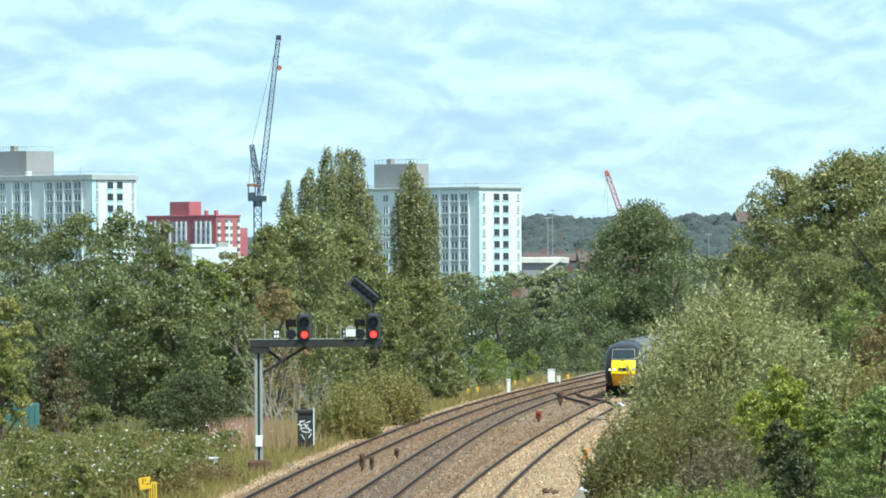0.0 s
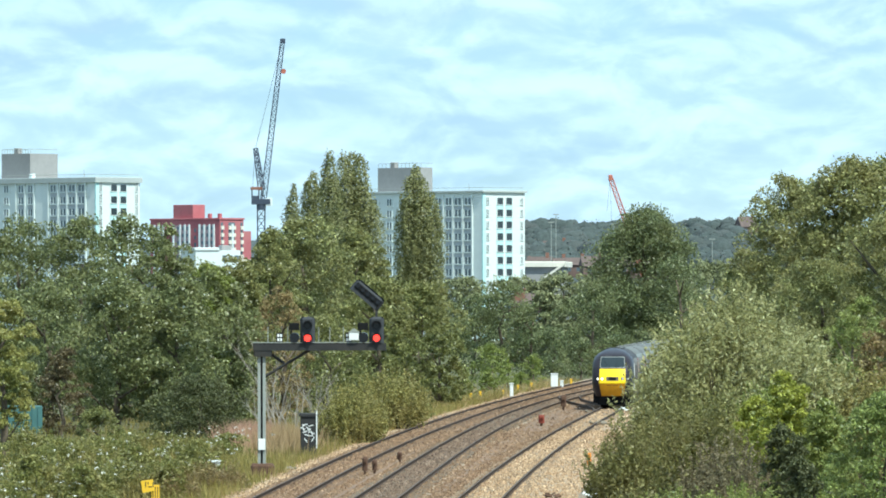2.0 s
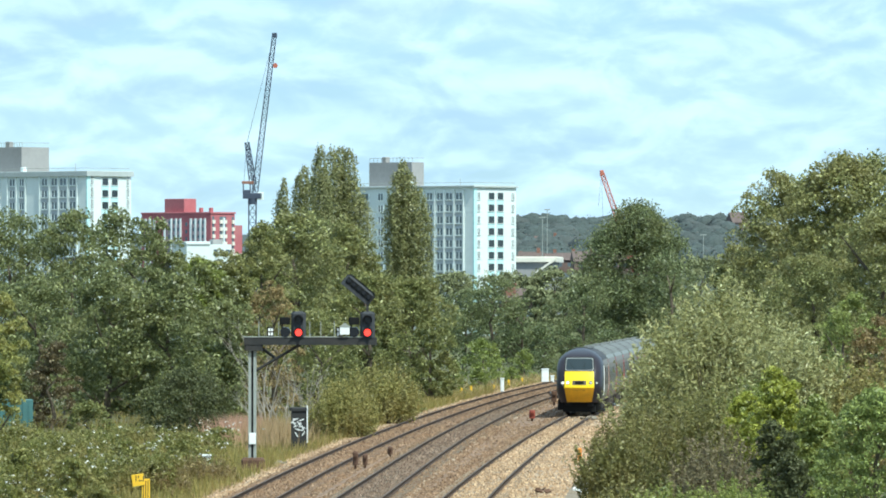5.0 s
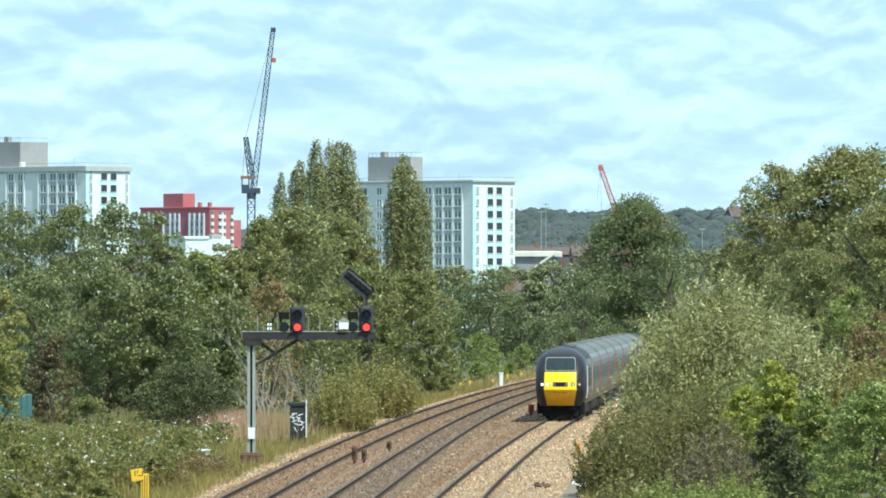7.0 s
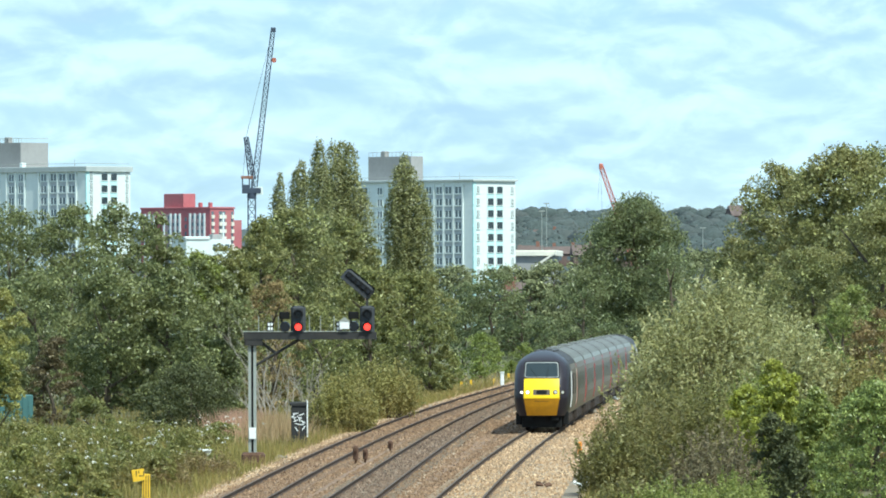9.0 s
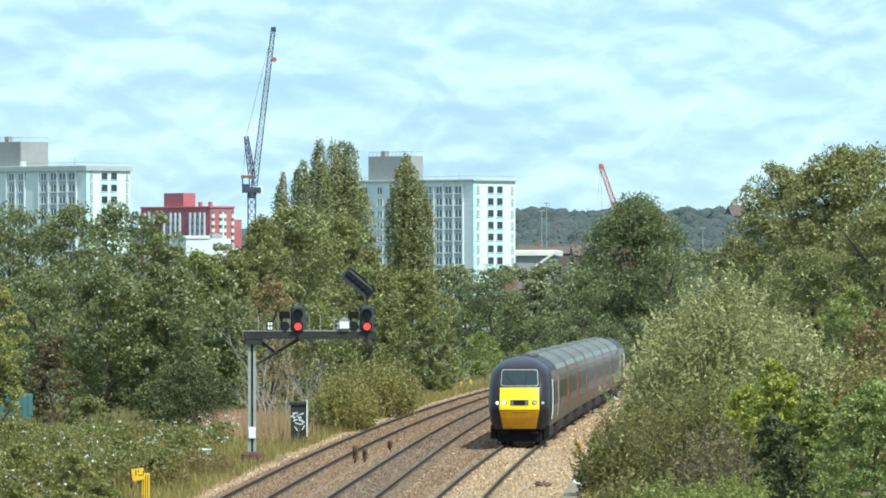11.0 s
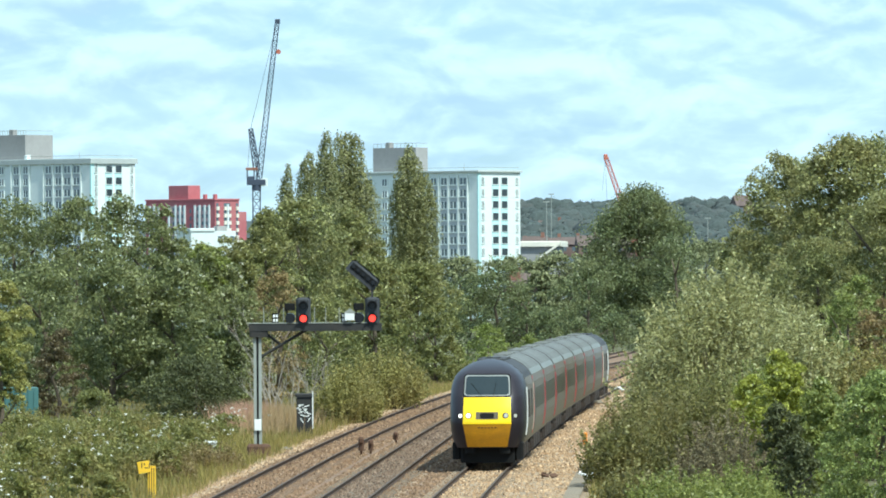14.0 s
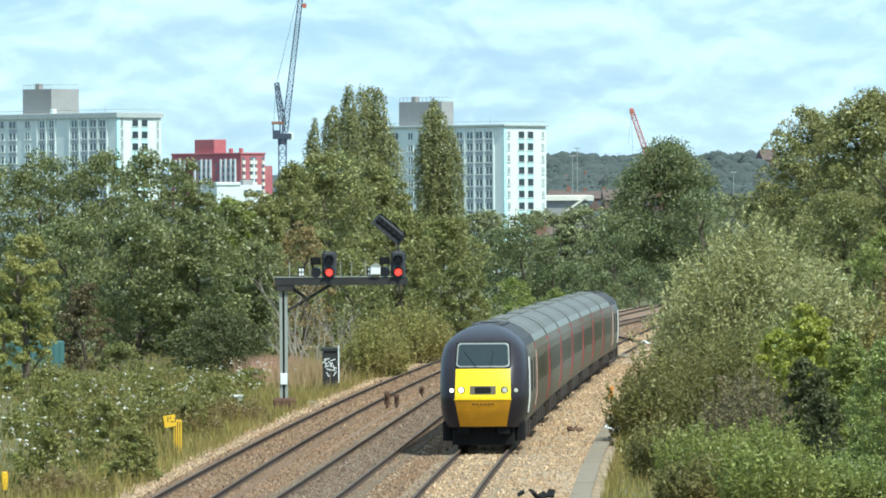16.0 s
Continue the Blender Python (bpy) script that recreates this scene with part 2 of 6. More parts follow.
# buildings
M_B_WHITE = mat("white_tower_render", (0.68, 0.73, 0.715), 0.85, 0, 0.06, 0.08, 1.0, 0.1, stain=(0.57, 0.63, 0.62), stain_amt=0.4)
M_B_AQUA = mat("pale_aqua_panel", (0.52, 0.74, 0.74), 0.8, 0, 0.08, 0.1, 1.0, 0.1)
M_B_GREY = mat("grey_spandrel_panel", (0.42, 0.45, 0.48), 0.8, 0, 0.15, 0.2, 1.0, 0.1)
M_B_PLANT = mat("plant_room_cladding", (0.30, 0.29, 0.28), 0.8, 0, 0.1, 0.2, 1.0, 0.1)
M_B_ROOF = mat("roof_felt", (0.42, 0.45, 0.44), 0.9, 0, 0.1, 0.2, 1.0, 0.1)
M_B_GLASS = glass_mat("building_glass", (0.11, 0.14, 0.16), 0.15)
# maroon made paler and pinker: distance haze put into the colour
M_B_MAROON = mat("haze_lightened_maroon", (0.40, 0.125, 0.135), 0.8, 0, 0.14, 0.2, 1.0, 0.1, stain=(0.44, 0.19, 0.18), stain_amt=0.5)
M_B_BAY = mat("pinkish_glazed_bay", (0.40, 0.28, 0.28), 0.6, 0, 0.15, 0.3, 1.5, 0.1)
M_B_CREAM = mat("cream_panel", (0.70, 0.66, 0.56), 0.8, 0, 0.08, 0.2, 1.0, 0.1)
M_C_BLUE = mat("blue_grey_crane_steel", (0.055, 0.068, 0.10), 0.6, 0.2, 0.2, 0.5, 5.0, 0.05)
M_C_RED = mat("red_crane_steel", (0.46, 0.15, 0.10), 0.65, 0.1, 0.2, 0.5, 5.0, 0.05)
# plants
L_DARK = leaf_mat("dark_green_leaves", (0.040, 0.059, 0.026), (0.094, 0.120, 0.050), (0.130, 0.150, 0.062))
L_MID = leaf_mat("mid_green_leaves", (0.046, 0.065, 0.025), (0.114, 0.137, 0.049), (0.148, 0.157, 0.062))
L_LIME = leaf_mat("yellow_green_leaves", (0.075, 0.098, 0.028), (0.165, 0.188, 0.062), (0.185, 0.188, 0.07))
L_SILVER = leaf_mat("silvery_willow_leaves", (0.070, 0.090, 0.034), (0.225, 0.243, 0.118), (0.150, 0.170, 0.068), 0.42, 0.35, 0.3, 1.8)
L_POPLAR = leaf_mat("poplar_leaves", (0.070, 0.090, 0.040), (0.148, 0.170, 0.078), (0.125, 0.148, 0.066), 0.42)
L_OLIVE = leaf_mat("olive_brown_leaves", (0.050, 0.058, 0.020), (0.118, 0.128, 0.044), (0.124, 0.110, 0.047), 0.5, 0.42, 0.35, 1.3)
L_RED = leaf_mat("reddish_dry_leaves", (0.075, 0.068, 0.03), (0.14, 0.125, 0.055), (0.12, 0.09, 0.045))
L_BRIGHT = leaf_mat("fresh_green_leaves", (0.078, 0.104, 0.018), (0.188, 0.227, 0.042), (0.227, 0.254, 0.054))
# distance haze is mixed into these leaf colours as a blue-grey tint
L_FAR = leaf_mat("haze_tinted_leaves", (0.036, 0.047, 0.049), (0.048, 0.060, 0.058), (0.058, 0.062, 0.060), 0.8, 0.2, 0.35, 1.0)
L_STRAW = leaf_mat("dry_straw_grass", (0.122, 0.103, 0.050), (0.208, 0.178, 0.096), (0.184, 0.130, 0.090), 0.7, 0.3, 0.35, 1.2)
L_GRASS = leaf_mat("rough_green_grass", (0.062, 0.071, 0.017), (0.124, 0.121, 0.030), (0.155, 0.116, 0.044), 0.6, 0.3, 0.35, 1.3)
L_FLOWER = leaf_mat("white_flower_heads", (0.28, 0.32, 0.31), (0.32, 0.37, 0.36), (0.3, 0.34, 0.33), 0.7, 0.2, 0.3, 1.0)
# the hill's base colour holds the grey haze of distance
M_HILL = mat("haze_tinted_hillside", (0.060, 0.075, 0.070), 0.95, 0, 0.4, 0.05, 0.8, 0.6, 0.8, stain=(0.085, 0.082, 0.080), stain_amt=0.4)
M_BARK = mat("grey_brown_bark", (0.11, 0.085, 0.06), 0.95, 0, 0.35, 2.0, 18.0, 0.6)
L_DEEP = leaf_mat("deep_blue_green_leaves", (0.030, 0.048, 0.024), (0.088, 0.118, 0.052), (0.108, 0.126, 0.056), 0.42)
# cream highlights of the crown are painted in by the high last value
L_ASH = leaf_mat("olive_leaves_with_painted_glints", (0.046, 0.064, 0.024), (0.122, 0.146, 0.058), (0.142, 0.150, 0.062), 0.42, 0.40, 0.4, 2.3)
L_RUSSET = leaf_mat("russet_dying_leaves", (0.078, 0.072, 0.034), (0.150, 0.134, 0.064), (0.150, 0.122, 0.058), 0.7, 0.3, 0.4, 1.2)
L_UMBER2 = leaf_mat("purple_brown_seeding_leaves", (0.056, 0.058, 0.034), (0.120, 0.118, 0.068), (0.118, 0.100, 0.070), 0.6, 0.4, 0.4, 1.2)
L_PINK = leaf_mat("pinkish_seeding_grass", (0.150, 0.105, 0.072), (0.235, 0.165, 0.125), (0.220, 0.140, 0.110), 0.8, 0.3, 0.35, 1.1)
L_SALLOW = leaf_mat("yellow_olive_sallow_leaves", (0.074, 0.086, 0.030), (0.172, 0.182, 0.062), (0.178, 0.166, 0.066), 0.5, 0.4, 0.35, 1.4)
L_DARK2 = leaf_mat("shaded_green_leaves", (0.041, 0.060, 0.028), (0.106, 0.133, 0.056), (0.124, 0.145, 0.060))
L_OLIVE2 = leaf_mat("yellow_brown_leaves", (0.078, 0.081, 0.029), (0.163, 0.163, 0.058), (0.156, 0.124, 0.058))
L_LIME2 = leaf_mat("soft_green_leaves", (0.06, 0.09, 0.022), (0.12, 0.16, 0.04), (0.14, 0.17, 0.05))
L_FARG = leaf_mat("distant_green_leaves", (0.052, 0.072, 0.037), (0.099, 0.121, 0.058), (0.105, 0.127, 0.070), 0.7, 0.15)
L_MIDR = leaf_mat("late_summer_green_leaves", (0.054, 0.083, 0.027), (0.138, 0.186, 0.058), (0.155, 0.186, 0.062))
L_BRIGHT2 = leaf_mat("leafy_green_weeds", (0.052, 0.080, 0.020), (0.138, 0.176, 0.048), (0.165, 0.182, 0.062), 0.45, 0.42, 0.35, 1.4)
L_WEED = leaf_mat("bramble_leaves", (0.056, 0.076, 0.024), (0.128, 0.148, 0.046), (0.150, 0.132, 0.054), 0.45, 0.42, 0.35, 1.4)
M_CREAMISH = mat("cream_edge_paint", (0.62, 0.55, 0.45), 0.5, 0, 0.1, 2.0, 20.0, 0.05)
# hawthorn's own dark green, also used to paint shade into the ivy
L_HAW_AND_SHADE = leaf_mat("dark_hawthorn_and_shade_leaves", (0.022, 0.031, 0.013), (0.050, 0.064, 0.024), (0.050, 0.058, 0.024), 0.6, 0.3, 0.35, 1.1)
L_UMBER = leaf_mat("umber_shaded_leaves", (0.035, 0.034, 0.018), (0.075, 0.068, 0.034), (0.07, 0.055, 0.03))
M_DEAD = mat("bleached_dead_wood", (0.34, 0.30, 0.25), 0.9, 0, 0.2, 2.0, 20.0, 0.3)
# darker copy of the building glass, balcony recess shade put into its colour
M_B_DARKGLASS = glass_mat("recess_shade_glass", (0.03, 0.04, 0.045), 0.2)



# ---- mesh tools ----
class Build:
    """Collects verts and faces of one mesh, with a material slot per face."""

    def __init__(self):
        self.v, self.f, self.m = [], [], []

    def add(self, verts, faces, slot=0):
        o = len(self.v)
        self.v += [tuple(p) for p in verts]
        self.f += [tuple(i + o for i in q) for q in faces]
        self.m += [slot] * len(faces)
        return self

    def box(self, x0, x1, y0, y1, z0, z1, slot=0, bevel=0.0, m=None):
        """A box; a bevel chamfers its upright and top edges."""
        if bevel <= 0:
            p = [(x0, y0, z0), (x1, y0, z0), (x1, y1, z0), (x0, y1, z0), (x0, y0, z1), (x1, y0, z1), (x1, y1, z1), (x0, y1, z1)]
            q = [(3, 2, 1, 0), (4, 5, 6, 7), (0, 1, 5, 4), (1, 2, 6, 5), (2, 3, 7, 6), (3, 0, 4, 7)]
        else:
            b = bevel

            def ring(i, z):
                return [(x0 + b + i, y0 + i, z), (x1 - b - i, y0 + i, z), (x1 - i, y0 + b + i, z), (x1 - i, y1 - b - i, z),
                        (x1 - b - i, y1 - i, z), (x0 + b + i, y1 - i, z), (x0 + i, y1 - b - i, z), (x0 + i, y0 + b + i, z)]
            p = ring(0, z0) + ring(0, z1 - b) + ring(b * 0.7, z1)
            q = [tuple(range(7, -1, -1)), tuple(range(16, 24))]
            for k in (0, 8):
                q += [(k + i, k + (i + 1) % 8, k + 8 + (i + 1) % 8, k + 8 + i) for i in range(8)]
        if m is not None:
            p = [m @ Vector(a) for a in p]
        return self.add(p, q, slot)

    def tube(self, a, b, r0, r1=None, n=8, slot=0):
        """A tapered round bar from a to b."""
        a, b = Vector(a), Vector(b)
        r1 = r0 if r1 is None else r1
        d = (b - a).normalized()
        s = d.orthogonal().normalized()
        t = d.cross(s)
        p = []
        for c, r in ((a, r0), (b, r1)):
            p += [c + (s * math.cos(2 * math.pi * i / n) + t * math.sin(2 * math.pi * i / n)) * r for i in range(n)]
        q = [(i, (i + 1) % n, n + (i + 1) % n, n + i) for i in range(n)] + [tuple(range(n - 1, -1, -1)), tuple(range(n, 2 * n))]
        return self.add(p, q, slot)

    def sweep(self, line, section, slots, closed=True):
        """A cross-section (x, z) carried along a line of (point, sideways)."""
        k = len(section)
        p = []
        for c, side in line:
            p += [Vector(c) + side * x + Vector((0, 0, z)) for x, z in section]
        o = len(self.v)
        self.v += [tuple(a) for a in p]
        for i in range(len(line) - 1):
            for j in range(k if closed else k - 1):
                j2 = (j + 1) % k
                self.f.append((o + i * k + j, o + i * k + j2, o + (i + 1) * k + j2, o + (i + 1) * k + j))
                self.m.append(slots[j] if isinstance(slots, (list, tuple)) else slots)
        return self

    def mesh(self, name, materials, smooth=False):
        me = bpy.data.meshes.new(name)
        me.from_pydata(self.v, [], self.f)
        for k in (materials if isinstance(materials, (list, tuple)) else [materials]):
            me.materials.append(k)
        me.polygons.foreach_set("material_index", self.m)
        if smooth:
            me.polygons.foreach_set("use_smooth", [True] * len(self.f))
        me.update()
        return me


def part(name, b, material, parent=None, label="", smooth=False):
    """Links a Build (or a mesh) as one object, under a thing or a part."""
    me = b.mesh(name, material, smooth) if isinstance(b, Build) else b
    ob = new(name, me)
    if parent is not None:
        ob.parent = parent
    return tagged(ob, label)


def thing(name, m, label, category, group="", kind=""):
    ob = new(name)
    ob.empty_display_size = 0.3
    ob.matrix_world = m
    return tagged(ob, label, category, group, kind)


def quad_mesh(name, verts, per, material, smooth=False):
    """A mesh of loose polygons: verts is (n * per, 3)."""
    n = len(verts) // per
    me = bpy.data.meshes.new(name)
    me.vertices.add(n * per)
    me.vertices.foreach_set("co", np.asarray(verts, np.float32).ravel())
    me.loops.add(n * per)
    me.loops.foreach_set("vertex_index", np.arange(n * per, dtype=np.int32))
    me.polygons.add(n)
    me.polygons.foreach_set("loop_start", np.arange(0, n * per, per, dtype=np.int32))
    me.polygons.foreach_set("loop_total", np.full(n, per, np.int32))
    me.materials.append(material)
    me.update(calc_edges=True)
    me.validate()
    return me


# ---- foliage ----
def unit(a):
    return a / np.maximum(np.linalg.norm(a, axis=1, keepdims=True), 1e-9)


def leaves_at(pos, out, size, rng, slim=0.5, jitter=0.8, up=0.35):
    """Folded pointed leaves at pos, facing roughly out. Returns verts, four to a leaf."""
    n = len(pos)
    nor = unit(out + rng.normal(0, jitter, (n, 3)) + np.array([0, 0, up]))
    ax = unit(np.cross(nor, rng.normal(0, 1, (n, 3))))
    sd = np.cross(nor, ax)
    s = size * rng.uniform(0.6, 1.35, (n, 1))
    p0 = pos - ax * s * 0.5
    p2 = pos + ax * s * 0.5 - nor * s * 0.1
    p1 = pos + sd * s * slim * 0.5 + nor * s * 0.12
    p3 = pos - sd * s * slim * 0.5 + nor * s * 0.12
    return np.stack([p0, p1, p2, p3], 1).reshape(-1, 3)


def clump_leaves(centers, radii, counts, size, rng, slim=0.5, jitter=0.8, up=0.35):
    """Leaves on the shells of many small clumps."""
    idx = np.repeat(np.arange(len(centers)), counts)
    d = unit(rng.normal(0, 1, (len(idx), 3)))
    d[:, 2] = np.where(d[:, 2] < -0.25, -d[:, 2] * 0.8, d[:, 2])
    r = 0.5 + 0.55 * rng.random((len(idx), 1)) ** 0.6
    pos = centers[idx] + d * radii[idx] * r
    return leaves_at(pos, d, size, rng, slim, jitter, up)


def crown_clumps(h, r, base, n, rng, shape="round", lump=0.22):
    """Centres of clumps through a crown: most near its surface."""
    c = []
    seedv = rng.uniform(-50, 50, 3)
    while len(c) < n:
        u = rng.random()
        a = rng.uniform(0, 2 * math.pi)
        if shape == "column":
            w = r * (0.70 + 0.30 * math.sin(math.pi * u)) * (1.0 if u < 0.78 else math.sqrt(max(0.02, 1 - ((u - 0.78) / 0.23) ** 2)))
        elif shape == "cone":
            w = r * (1 - u) ** 0.7
        elif shape == "mound":
            w = r * math.sqrt(max(0, 1 - u ** 1.8))
        else:
            w = r * math.sqrt(max(0.0, 1 - abs(2 * u - 0.85) ** 2.3 / 1.4)) if u < 0.97 else r * 0.25
        q = rng.random() ** 0.42
        v = Vector((math.cos(a) * 1.6 + seedv[0], math.sin(a) * 1.6 + seedv[1], u * 4 + seedv[2]))
        w *= 1 + lump * 2.0 * noise.noise(v) + lump * 0.8 * noise.noise(v * 2.7)
        top = base + (h - base) * u * (1 + 0.10 * noise.noise(Vector((math.cos(a) * w / r * 2 + seedv[1], math.sin(a) * w / r * 2, seedv[2]))))
        c.append((math.cos(a) * w * q, math.sin(a) * w * q, top))
    return np.array(c)


def trunk_and_limbs(t, h, r, rng, limbs=7):
    """A tapered, slightly bent trunk, one mesh, and limbs into the crown, each its own part."""
    g = 0.022 * h + 0.05
    steps, k = 6, 8
    b = Build()
    pts = [Vector((rng.uniform(-0.08, 0.08) * i, rng.uniform(-0.08, 0.08) * i, -0.4 + (h * 0.78 + 0.4) * i / steps)) for i in range(steps + 1)]
    for i, p in enumerate(pts):
        w = g * (1 - 0.13 * i) * (1.35 if i == 0 else 1)
        b.v += [(p.x + math.cos(6.2832 * j / k) * w, p.y + math.sin(6.2832 * j / k) * w, p.z) for j in range(k)]
    for i in range(steps):
        for j in range(k):
            j2 = (j + 1) % k
            b.f.append((i * k + j, i * k + j2, (i + 1) * k + j2, (i + 1) * k + j))
            b.m.append(0)
    b.f.append(tuple(steps * k + j for j in range(k)))
    b.m.append(0)
    part("trunk", b, M_BARK, t, "", True)
    for i in range(limbs):
        s = pts[1 + i % (steps - 1)]
        a = rng.uniform(0, 2 * math.pi)
        w = r * rng.uniform(0.45, 0.8)
        e = s + Vector((math.cos(a) * w, math.sin(a) * w, h * rng.uniform(0.14, 0.24)))
        part("limb", Build().tube(s, e, g * 0.4, g * 0.08, 6), M_BARK, t)


def tree(x, y, h, r, leaf, label, n=70, per=170, size=0.24, base=0.18, shape="round", seed=1, slim=0.55, name="tree", clump=0.27, z=-0.5, group="", cat="tree", lump=0.22, up=0.12, squash=1.0):
    """A tree or shrub: trunk and limbs, and a crown of clumps of small leaves."""
    rng = np.random.default_rng(seed)
    t = thing(name, pose(x, y, z), label, cat, group)
    zb = h * base
    c = crown_clumps(h - clump * r * squash * 0.6, r * (1 - clump * 0.55), zb, n, rng, shape, lump)
    rad = np.repeat(rng.uniform(0.6, 1.25, (len(c), 1)) * clump * r, 3, 1) * np.array([1, 1, squash])
    v = clump_leaves(c, rad, rng.integers(int(per * 0.7), int(per * 1.3), len(c)), size, rng, slim, 1.1, up)
    if name == "bramble":
        part("stem", Build().tube((0, 0, -0.3), (0.1, 0, h * 0.7), 0.03, 0.01, 6), M_BARK, t)
    else:
        trunk_and_limbs(t, h, r, rng, 6 if shape == "round" else 0)
    part("crown", quad_mesh("crown", v, 4, leaf), leaf, t)
    return t


def poplar(x, y, spires, leaf, label, seed, dens=32, size=0.31, z=-0.5):
    """A fastigiate poplar: upright plumes of foliage (dx, dy, height, radius) round one trunk."""
    rng = np.random.default_rng(seed)
    t = thing("poplar", pose(x, y, z), label, "tree")
    pos, out = [], []
    for dx, dy, h, r in spires:
        zb, k = 0.22 * h, int(dens * 6.28 * r * 0.78 * h)
        u = rng.random(k)
        a = rng.random(k) * 6.283
        p1, p2, p3 = rng.random(3) * 6.283
        w = np.minimum(1.0, (1.01 - u) / 0.14) ** 0.5 * np.minimum(1.0, 0.75 + u) * (1.06 - 0.12 * u)
        w *= 1 + 0.17 * np.sin(3 * a + 9 * u + p1) + 0.20 * np.sin(6 * a - 7 * u + p2) + 0.12 * np.sin(57 * u + 2 * a + p3)
        rr = r * w * (0.5 + 0.5 * rng.random(k) ** 0.6 + 0.22 * (rng.random(k) < 0.12))
        pos.append(np.stack([dx + rr * np.cos(a), dy + rr * np.sin(a), zb + u * (h - zb) + 0.35 * np.sin(4 * a + p2) + rng.normal(0, 0.16, k)], 1))
        out.append(np.stack([np.cos(a), np.sin(a), np.full(k, 0.35)], 1))
    hi = max(s[2] for s in spires)
    trunk_and_limbs(t, hi * 0.9, spires[0][3], rng, 0)
    part("crown", quad_mesh("crown", leaves_at(np.concatenate(pos), np.concatenate(out), size, rng, 0.5, 0.9, 0.5), 4, leaf), leaf, t)
    return t


def willow(x, y, h, r, seed, label, shoots=420, leafn=40, leaf=None, size=0.23, z=-0.5, name="willow_shrub", spread=0.55):
    """A many-stemmed shrub: upright shoots in sprays with narrow leaves along them."""
    rng = np.random.default_rng(seed)
    t = thing(name, pose(x, y, z), label, "shrub")
    slim = 0.30 if name == "willow_shrub" else 0.5
    stems = Build()
    allv = []
    for i in range(shoots):
        a, q = rng.uniform(0, 2 * math.pi), math.sqrt(rng.random())
        bx, by = math.cos(a) * r * q, math.sin(a) * r * q
        top = h * (1 - 0.42 * q ** 2.2) * rng.uniform(0.62, 1.0)
        low = max(0.2, top - rng.uniform(1.0, 2.2))
        lean = Vector((math.cos(a) * q * spread + rng.normal(0, 0.16), math.sin(a) * q * spread + rng.normal(0, 0.16), 1.0)).normalized()
        L = (top - low) * 1.1
        p0 = np.array([bx, by, low]) - np.array(lean) * 0.1
        s = rng.random((leafn, 1))
        pos = p0 + np.array(lean) * s * L + rng.normal(0, 0.13, (leafn, 3)) * (1.15 - s)
        allv.append(leaves_at(pos, unit(rng.normal(0, 1, (leafn, 3)) + np.array(lean) * 0.2), size, rng, slim, 0.5, 0.2))
        if i % 6 == 0:
            stems.tube((bx * 0.35, by * 0.35, -0.2), p0 + np.array(lean) * L * 0.35, 0.04, 0.012, 5)
    tagged(part("stem_run", stems, M_BARK, t), kind="stuff")
    part("foliage", quad_mesh("foliage", np.concatenate(allv), 4, leaf or L_SILVER), leaf, t)
    return t


# ---- the line: three tracks that curve away together ----
K = 368.0


def curve(coef, y):
    """Sideways place of a track's middle at y ahead; straight on beyond the measured stretch."""
    yy = min(max(y, 190.0), 690.0)
    u = yy / K
    x = coef[0] + coef[1] * u + coef[2] * u * u + coef[3] * u ** 3
    s = (coef[1] + 2 * coef[2] * u + 3 * coef[3] * u * u) / K
    return x + s * (y - yy), s


SLOW = (-9.618, 1.601, 2.947, 0.668)
MIDDLE = (-10.772, 14.654, -8.633, 3.844)
MAIN = (-2.705, -1.598, 8.937, -1.469)


def frame_line(coef, y0, y1, step, off=0.0):
    """Points of a track's middle with the way to its right."""
    out = []
    for y in np.arange(y0, y1 + 0.01, step):
        x, s = curve(coef, float(y))
        side = Vector((1, -s, 0)).normalized()
        out.append((Vector((x, y, 0)) + side * off, side))
    return out


RAIL = [(-0.07, -0.172), (0.07, -0.172), (0.07, -0.155), (0.012, -0.13), (0.012, -0.045), (0.036, -0.035), (0.036, -0.004), (0.028, 0.0), (-0.028, 0.0), (-0.036, -0.004), (-0.036, -0.035), (-0.012, -0.045), (-0.012, -0.13), (-0.07, -0.155)]
RAIL_SLOTS = [0] * 6 + [0, 1, 0] + [0] * 5

# ---- ground ----
def wave(x, y):
    """Gentle unevenness of the ground beside the line."""
    return 0.16 * noise.noise(Vector((x * 0.11, y * 0.04, 0))) + 0.07 * noise.noise(Vector((x * 0.5, y * 0.17, 3)))


def build_ground():
    b = Build()
    ys = [-400, -100, 0, 60, 120] + list(range(160, 720, 10)) + [760, 820, 900, 1000, 1200, 1500, 2000, 2600, 3400, 4400, 5600]
    xs = [-3000, -1200, -500, -200, -100, -60] + [-44 + 2 * i for i in range(60)] + [90, 140, 220, 500, 1200, 3000]
    for y in ys:
        lo, hi = curve(SLOW, min(max(y, 0), 1200))[0], curve(MAIN, min(max(y, 0), 1200))[0]
        for x in xs:
            z = -0.62
            if 150 < y < 720:
                side = max(lo - 2.6 - x, x - hi - 3.6, 0)
                z += (wave(x, y) + 0.10) * min(1, side / 2) + 0.16 * min(1, side / 1.0)
            b.v.append((x, y, z))
    k = len(xs)
    for i in range(len(ys) - 1):
        for j in range(k - 1):
            b.f.append((i * k + j, i * k + j + 1, (i + 1) * k + j + 1, (i + 1) * k + j))
            b.m.append(0)
    ob = part("ground", b, M_GROUND, None, "rough grassy earth beside the railway", True)
    tagged(ob, category="ground", kind="structure")


